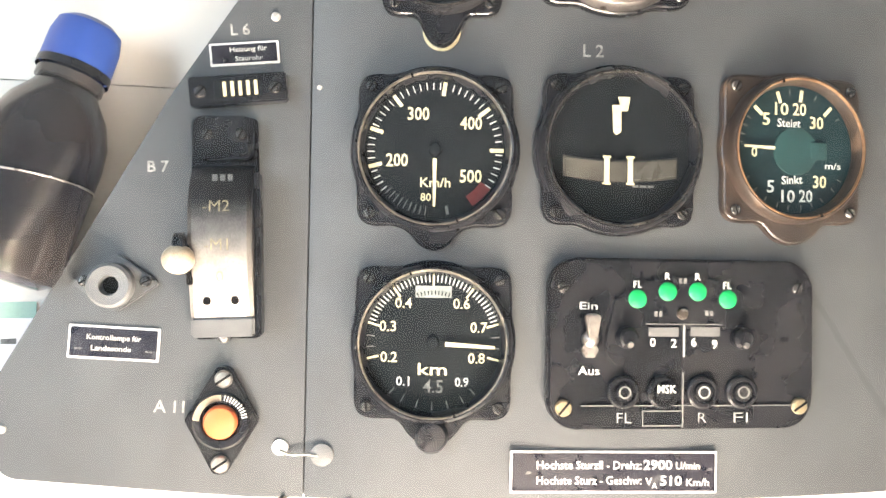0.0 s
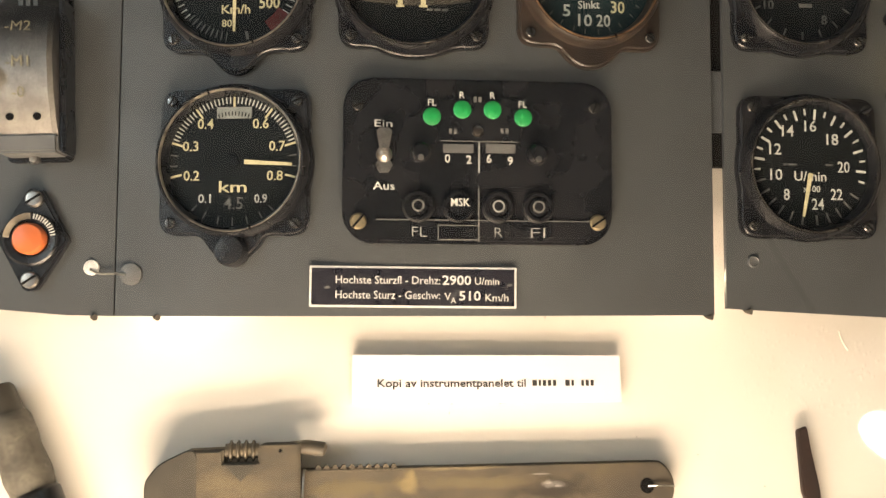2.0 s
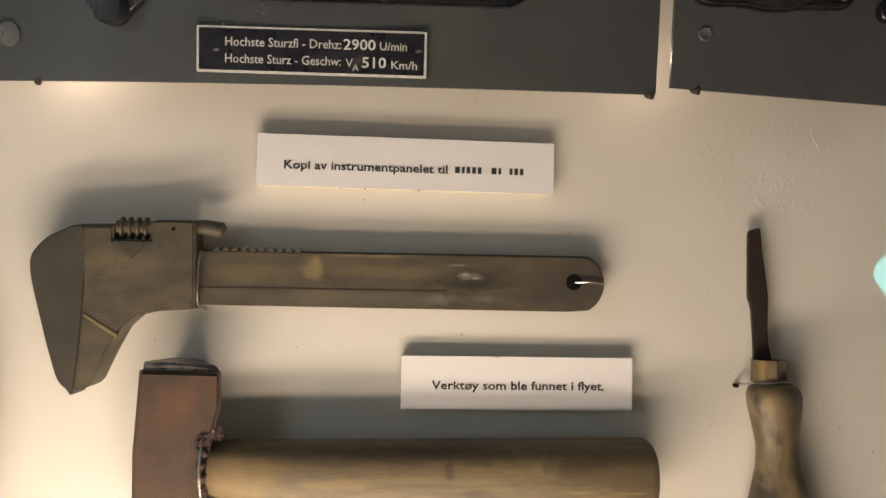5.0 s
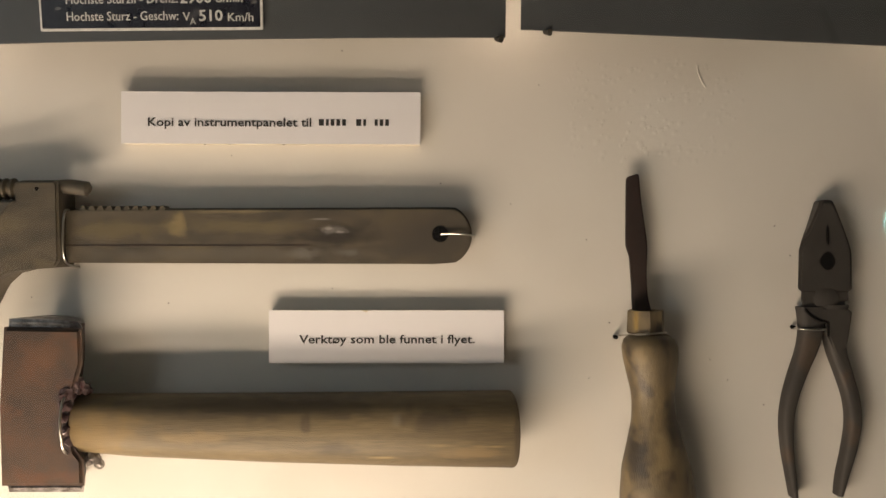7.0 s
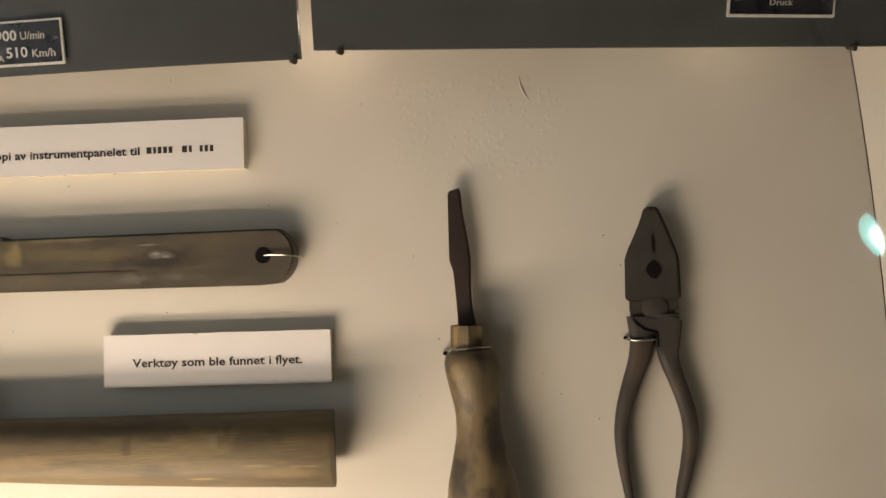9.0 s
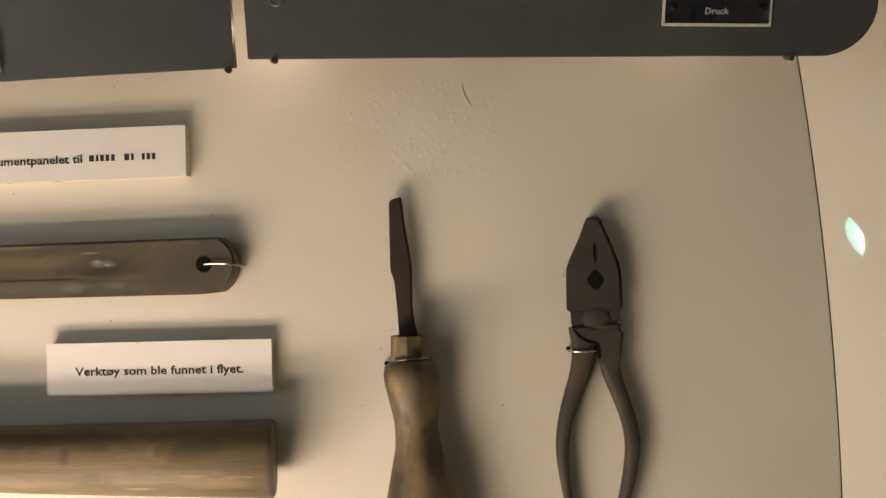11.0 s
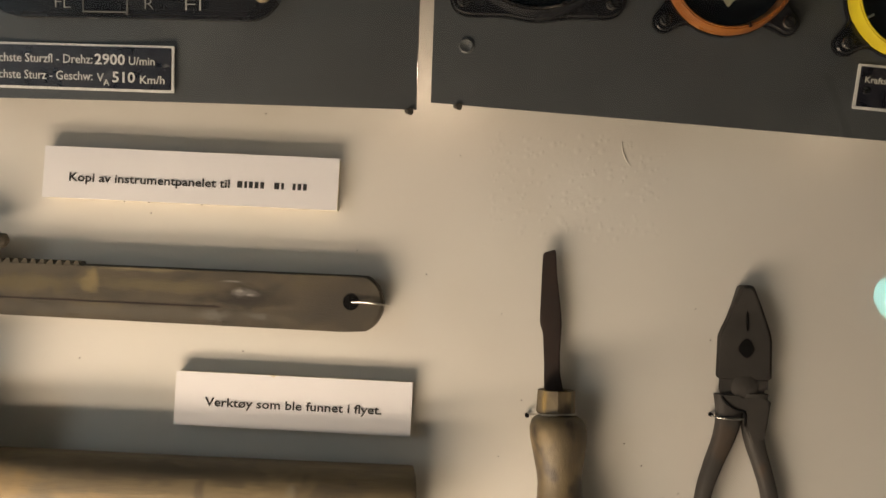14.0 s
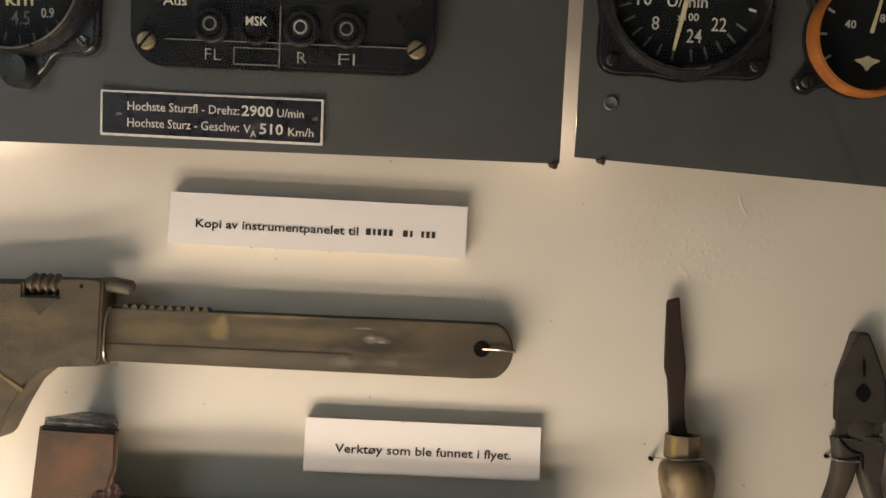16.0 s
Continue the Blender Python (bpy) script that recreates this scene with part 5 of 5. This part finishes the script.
blade = [(0.2611, -0.0888), (0.2619, -0.0874), (0.2664, -0.0860), (0.2671, -0.0873), (0.2680, -0.0981), (0.2702, -0.1131), (0.2710, -0.1208), (0.2706, -0.1351), (0.2711, -0.1444), (0.2728, -0.1520), (0.2640, -0.1520), (0.2635, -0.1390), (0.2625, -0.1257), (0.2608, -0.1205), (0.2609, -0.1030)]
part("blade", prism(blade, 0.0048, 0.0078, 0.0008), RUSTDARK, d, "dark rusted flat blade")
part("ferrule", lathe([(0.0060, 0.0), (0.0086, 0.0004), (0.0090, -0.0095), (0.0084, -0.0105)], 8, axis="y", at=(0.2692, -0.1515, 0.0110)), WOODUP, d, "faceted wooden collar", smooth=20)
prof = [(0, 0.0), (0.0090, -0.0002), (0.0120, -0.0022), (0.0132, -0.0058), (0.0130, -0.0110), (0.0118, -0.0180), (0.0104, -0.0260), (0.0100, -0.0310), (0.0106, -0.0400), (0.0130, -0.0500), (0.0161, -0.0620), (0.0178, -0.0760), (0.0180, -0.0920), (0.0160, -0.1080), (0.0130, -0.1220), (0.0070, -0.1290), (0, -0.1300)]
bm = lathe(prof, 40, axis="y")
for v in bm.verts:
    v.co.x += 0.2700 + 0.055 * (-v.co.y) - 0.0002 * math.sin(v.co.y * 60)
    v.co.y -= 0.1622
    v.co.z = v.co.z * 0.9 + 0.0140
part("handle", bm, WOODUP, d, "greasy waisted wooden handle", smooth=60)
part("wire", tube(run_through([(0.2570, -0.1640, 0.0), (0.2600, -0.1630, 0.010), (0.2640, -0.1618, 0.0190), (0.2700, -0.1612, 0.0208), (0.2770, -0.1612, 0.0170), (0.2790, -0.1615, 0.008)]), 0.0005), WIRE, d, "thin fixing wire")
part("nail", lathe([(0.0011, 0), (0.0010, 0.003), (0, 0.0032)], 10, at=(0.2568, -0.1648, 0)), BLACKHOLE, d)

# ---- pliers ----
e = thing("pliers", on_board(-0.0004, 0, -0.0028), "dull grey combination pliers wired to the board", "pliers")
part("jaws", narrowed(prism([(0.3531, -0.0997), (0.3548, -0.0988), (0.3582, -0.0989), (0.3596, -0.0998), (0.3632, -0.1085), (0.3672, -0.1195), (0.3683, -0.1240), (0.3685, -0.1412), (0.3672, -0.1424), (0.3440, -0.1424), (0.3428, -0.1410), (0.3432, -0.1230), (0.3446, -0.1190), (0.3496, -0.1085)], 0.0030, 0.0125, 0.0014), 0.74, 0.3560, 0.005), PLIER, e, "closed blunt jaws")
part("jaw_slot", prism(curve([(0.3562, -0.1110), (0.3571, -0.1150), (0.3570, -0.1195), (0.3562, -0.1200), (0.3556, -0.1150)], 4), 0.0120, 0.0128), BLACKHOLE, e)
part("jaw_hole", prism(curve([(0.3562, -0.1236), (0.3600, -0.1282), (0.3565, -0.1326), (0.3525, -0.1282)], 5), 0.0120, 0.0128), BLACKHOLE, e, "dark pipe grip hole")
part("neck", narrowed(prism([(0.3448, -0.1424), (0.3672, -0.1424), (0.3672, -0.1468), (0.3656, -0.1472), (0.3656, -0.1496), (0.3672, -0.1502), (0.3440, -0.1512), (0.3452, -0.1490), (0.3446, -0.1468)], 0.0030, 0.0105, 0.0006), 0.74, 0.3560, 0.005), PLIER, e)
part("rivet", lathe([(0.0062, 0.0100), (0.0060, 0.0112), (0.0040, 0.0118), (0, 0.0119)], 30, at=(0.3562, -0.1462, 0)), PLIER, e, "flat pivot rivet")


part("joint_plate", narrowed(prism([(0.3458, -0.1505), (0.3650, -0.1500), (0.3684, -0.1524), (0.3676, -0.1580), (0.3668, -0.1640), (0.3655, -0.1700), (0.3604, -0.1725), (0.3570, -0.1640), (0.3564, -0.1575), (0.3522, -0.1560), (0.3482, -0.1535)], 0.0040, 0.0122, 0.0008), 0.7, 0.3580, 0.005), PLIER, e, "flat root of the outer handle")


def squared(a):
    return math.copysign(abs(a) ** 0.62, a)


def leg(pts, z, bend):
    bm = bmesh.new()
    n, rings = 20, []
    for x, y, half in pts:
        rings.append([bm.verts.new((x + half * squared(math.cos(2 * math.pi * i / n)), y, z + bend * (-0.15 - y) + 0.0047 * squared(math.sin(2 * math.pi * i / n)))) for i in range(n)])
    for r0, r1 in zip(rings, rings[1:]):
        for i in range(n):
            bm.faces.new([r0[i], r0[(i + 1) % n], r1[(i + 1) % n], r1[i]])
    bm.faces.new(rings[0])
    bm.faces.new(rings[-1][::-1])
    return bm


def leg_run(rows):
    fine = run_through(rows, 5)
    return [(p.x, p.y, p.z) for p in fine]


part("handle", leg(leg_run([(0.3505, -0.1500, 0.0070), (0.3505, -0.1600, 0.0058), (0.3486, -0.1700, 0.0050), (0.3442, -0.1820, 0.0042), (0.3405, -0.1940, 0.0035), (0.3388, -0.2060, 0.0030), (0.3394, -0.2190, 0.0025), (0.3412, -0.2320, 0.0020), (0.3425, -0.2420, 0.0014)]), 0.0075, -0.02), PLIER, e, "curved tapering handle", smooth=60)
part("handle", leg(leg_run([(0.3610, -0.1490, 0.0070), (0.3610, -0.1600, 0.0052), (0.3628, -0.1720, 0.0044), (0.3668, -0.1840, 0.0039), (0.3700, -0.1950, 0.0036), (0.3710, -0.2060, 0.0034), (0.3690, -0.2190, 0.0030), (0.3660, -0.2310, 0.0024), (0.3640, -0.2410, 0.0014)]), 0.0075, -0.02), PLIER, e, "curved tapering handle", smooth=60)
part("joint_line", tube(run_through([(0.3458, -0.1506, 0.0118), (0.3482, -0.1537, 0.0122), (0.3522, -0.1562, 0.0122), (0.3563, -0.1577, 0.0121), (0.3569, -0.1640, 0.0116)]), 0.0006), BLACKHOLE, e)
part("wire", tube(run_through([(0.3430, -0.1604, 0.0), (0.3436, -0.1604, 0.0100), (0.3480, -0.1606, 0.0128), (0.3540, -0.1606, 0.0128), (0.3562, -0.1606, 0.0090), (0.3562, -0.1606, 0.0)]), 0.0005), WIRE, e, "thin fixing wire")
part("nail", lathe([(0.0010, 0), (0.0009, 0.006), (0, 0.0062)], 10, at=(0.3432, -0.1602, 0)), BLACKHOLE, e)

# ---- flexible conduit with sleeve ----
f = thing("flexible_conduit", on_board(0, 0), "grimy ribbed conduit with sleeved end piece", "conduit")
ax = Vector((0.40, -0.916, 0)).normalized()
p0 = Vector((-0.1525, -0.0610, 0.0115))
part("end_cap", tube([p0, p0 + ax * 0.002, p0 + ax * 0.016], [0.0066, 0.0078, 0.0082], 24), IRONDARK, f, "dark end cap")
part("sleeve", tube([p0 + ax * s for s in (0.015, 0.018, 0.028, 0.032, 0.045, 0.048, 0.054)], [0.0090, 0.0104, 0.0108, 0.0102, 0.0112, 0.0108, 0.0100], 28), CANVAS, f, "grimy grey sleeve")
part("clamp", tube([p0 + ax * s for s in (0.053, 0.055, 0.062, 0.064)], [0.0098, 0.0116, 0.0116, 0.0098], 24), BLACK, f, "black clamp")
hose = run_through([p0 + ax * 0.063, p0 + ax * 0.085, (-0.1175, -0.1500, 0.0115), (-0.1120, -0.1750, 0.0115), (-0.1112, -0.2050, 0.0115), (-0.1130, -0.2500, 0.0115), (-0.1180, -0.3200, 0.0115)], 30)
part("hose", tube(hose, [0.0104 + 0.0010 * math.sin(i * 1.9) for i in range(len(hose))], 20), CANVAS, f, "ribbed flexible hose")

# ---- bottle ----
bt = thing("bottle", on_board(-0.2285, 0.1150, 0.0285, -16), "dark glass bottle with blue cap wired to the board", "bottle")
part("body", lathe([(0, -0.0420), (0.0200, -0.0418), (0.0255, -0.0385), (0.0274, -0.0320), (0.0280, 0.0200), (0.0268, 0.0310), (0.0225, 0.0420), (0.0165, 0.0500), (0.0140, 0.0545)], 48, axis="y"), BOTTLE, bt, "dark glass body")
part("neck", lathe([(0.0138, 0.0540), (0.0158, 0.0550), (0.0158, 0.0590), (0.0140, 0.0610), (0.0135, 0.0680)], 40, axis="y"), NECKPLASTIC, bt, "dark plastic neck ring")
part("cap", lathe([(0.0150, 0.0620), (0.0168, 0.0628), (0.0166, 0.0780), (0.0150, 0.0850), (0.0110, 0.0880), (0, 0.0885)], 48, axis="y"), BLUECAP, bt, "blue screw cap")
part("cap_seal", lathe([(0.0171, 0.0600), (0.0171, 0.0640), (0.0150, 0.0642)], 40, axis="y"), BLACK, bt, "dark rim under the cap")
loop = [(0.0286 * math.sin(t), 0.004 + 0.004 * math.sin(t), 0.0286 * math.cos(t)) for t in (2 * math.pi * i / 40 for i in range(41))]
part("wire", tube(loop, 0.0005), WIRE, bt, "thin fixing wire")
for u, v in ((-0.1985, 0.1055), (-0.2195, 0.0720)):
    solid("nail", lathe([(0.0016, 0), (0.0014, 0.005), (0, 0.0054)], 12), IRONDARK, on_board(u, v), "small dark nail in the board", "nail", "fixing nails")

# ---- a card under the bottle ----
pc = thing("paper_card", on_board(-0.262, 0.030, 0, 1.5), "pale printed card with green head band", "card")
part("sheet", box(-0.045, 0.035, -0.040, 0.036, 0.0, 0.0012), CARD, pc, smooth=0)
part("band", box(-0.045, 0.035, 0.028, 0.036, 0.0012, 0.0015), PAPERGREEN, pc, smooth=0)
bars(DULL, pc, 0.016, 0.017, 0.0012, [0.006, 0.005, 0.007], 0.0026, 0.0015)

# ---- scratches and pin holes in the board ----
solid("paint_scratch", tube(run_through([(0.2972, -0.0325, 0.0), (0.2978, -0.0370, 0.0002), (0.2995, -0.0410, 0.0002), (0.3015, -0.0440, 0.0)]), 0.0003), BOARD, BOARD_M, "thin curved scratch in the white paint", "scratch")
for u, v in ((0.3345, -0.1110), (0.3420, -0.1255), (0.3115, -0.1860), (0.3030, -0.1760), (0.2540, -0.1580), (0.2430, -0.1175), (0.1190, -0.1410), (0.2060, -0.1000), (0.1720, -0.0900), (-0.0280, -0.1450), (0.0700, -0.0760), (0.3290, -0.1980), (0.2200, -0.0420), (0.1240, -0.0250), (0.1690, -0.1620), (0.2440, -0.1850), (0.0390, -0.1480)):
    solid("pin_hole", lathe([(0.00038, 0.0), (0.0003, 0.0003), (0, 0.0004)], 8), RUSTDARK, on_board(u, v), "tiny dark pin hole in the board", "pin hole", "pin holes")
blisters = []
for n in range(150):
    u, v = 0.235 + 0.085 * random.random() ** 1.2, -0.030 - 0.050 * random.random()
    r = 0.0006 + 0.0013 * random.random()
    blisters.append(lathe([(r, 0.0), (0.6 * r, 0.00007), (0, 0.0001)], 9, at=(u, v, 0)))
solid("paint_blisters", merged(*blisters), BOARD, BOARD_M, "rough patch of tiny blisters in white paint", "paint texture", kind="stuff", smooth=60)
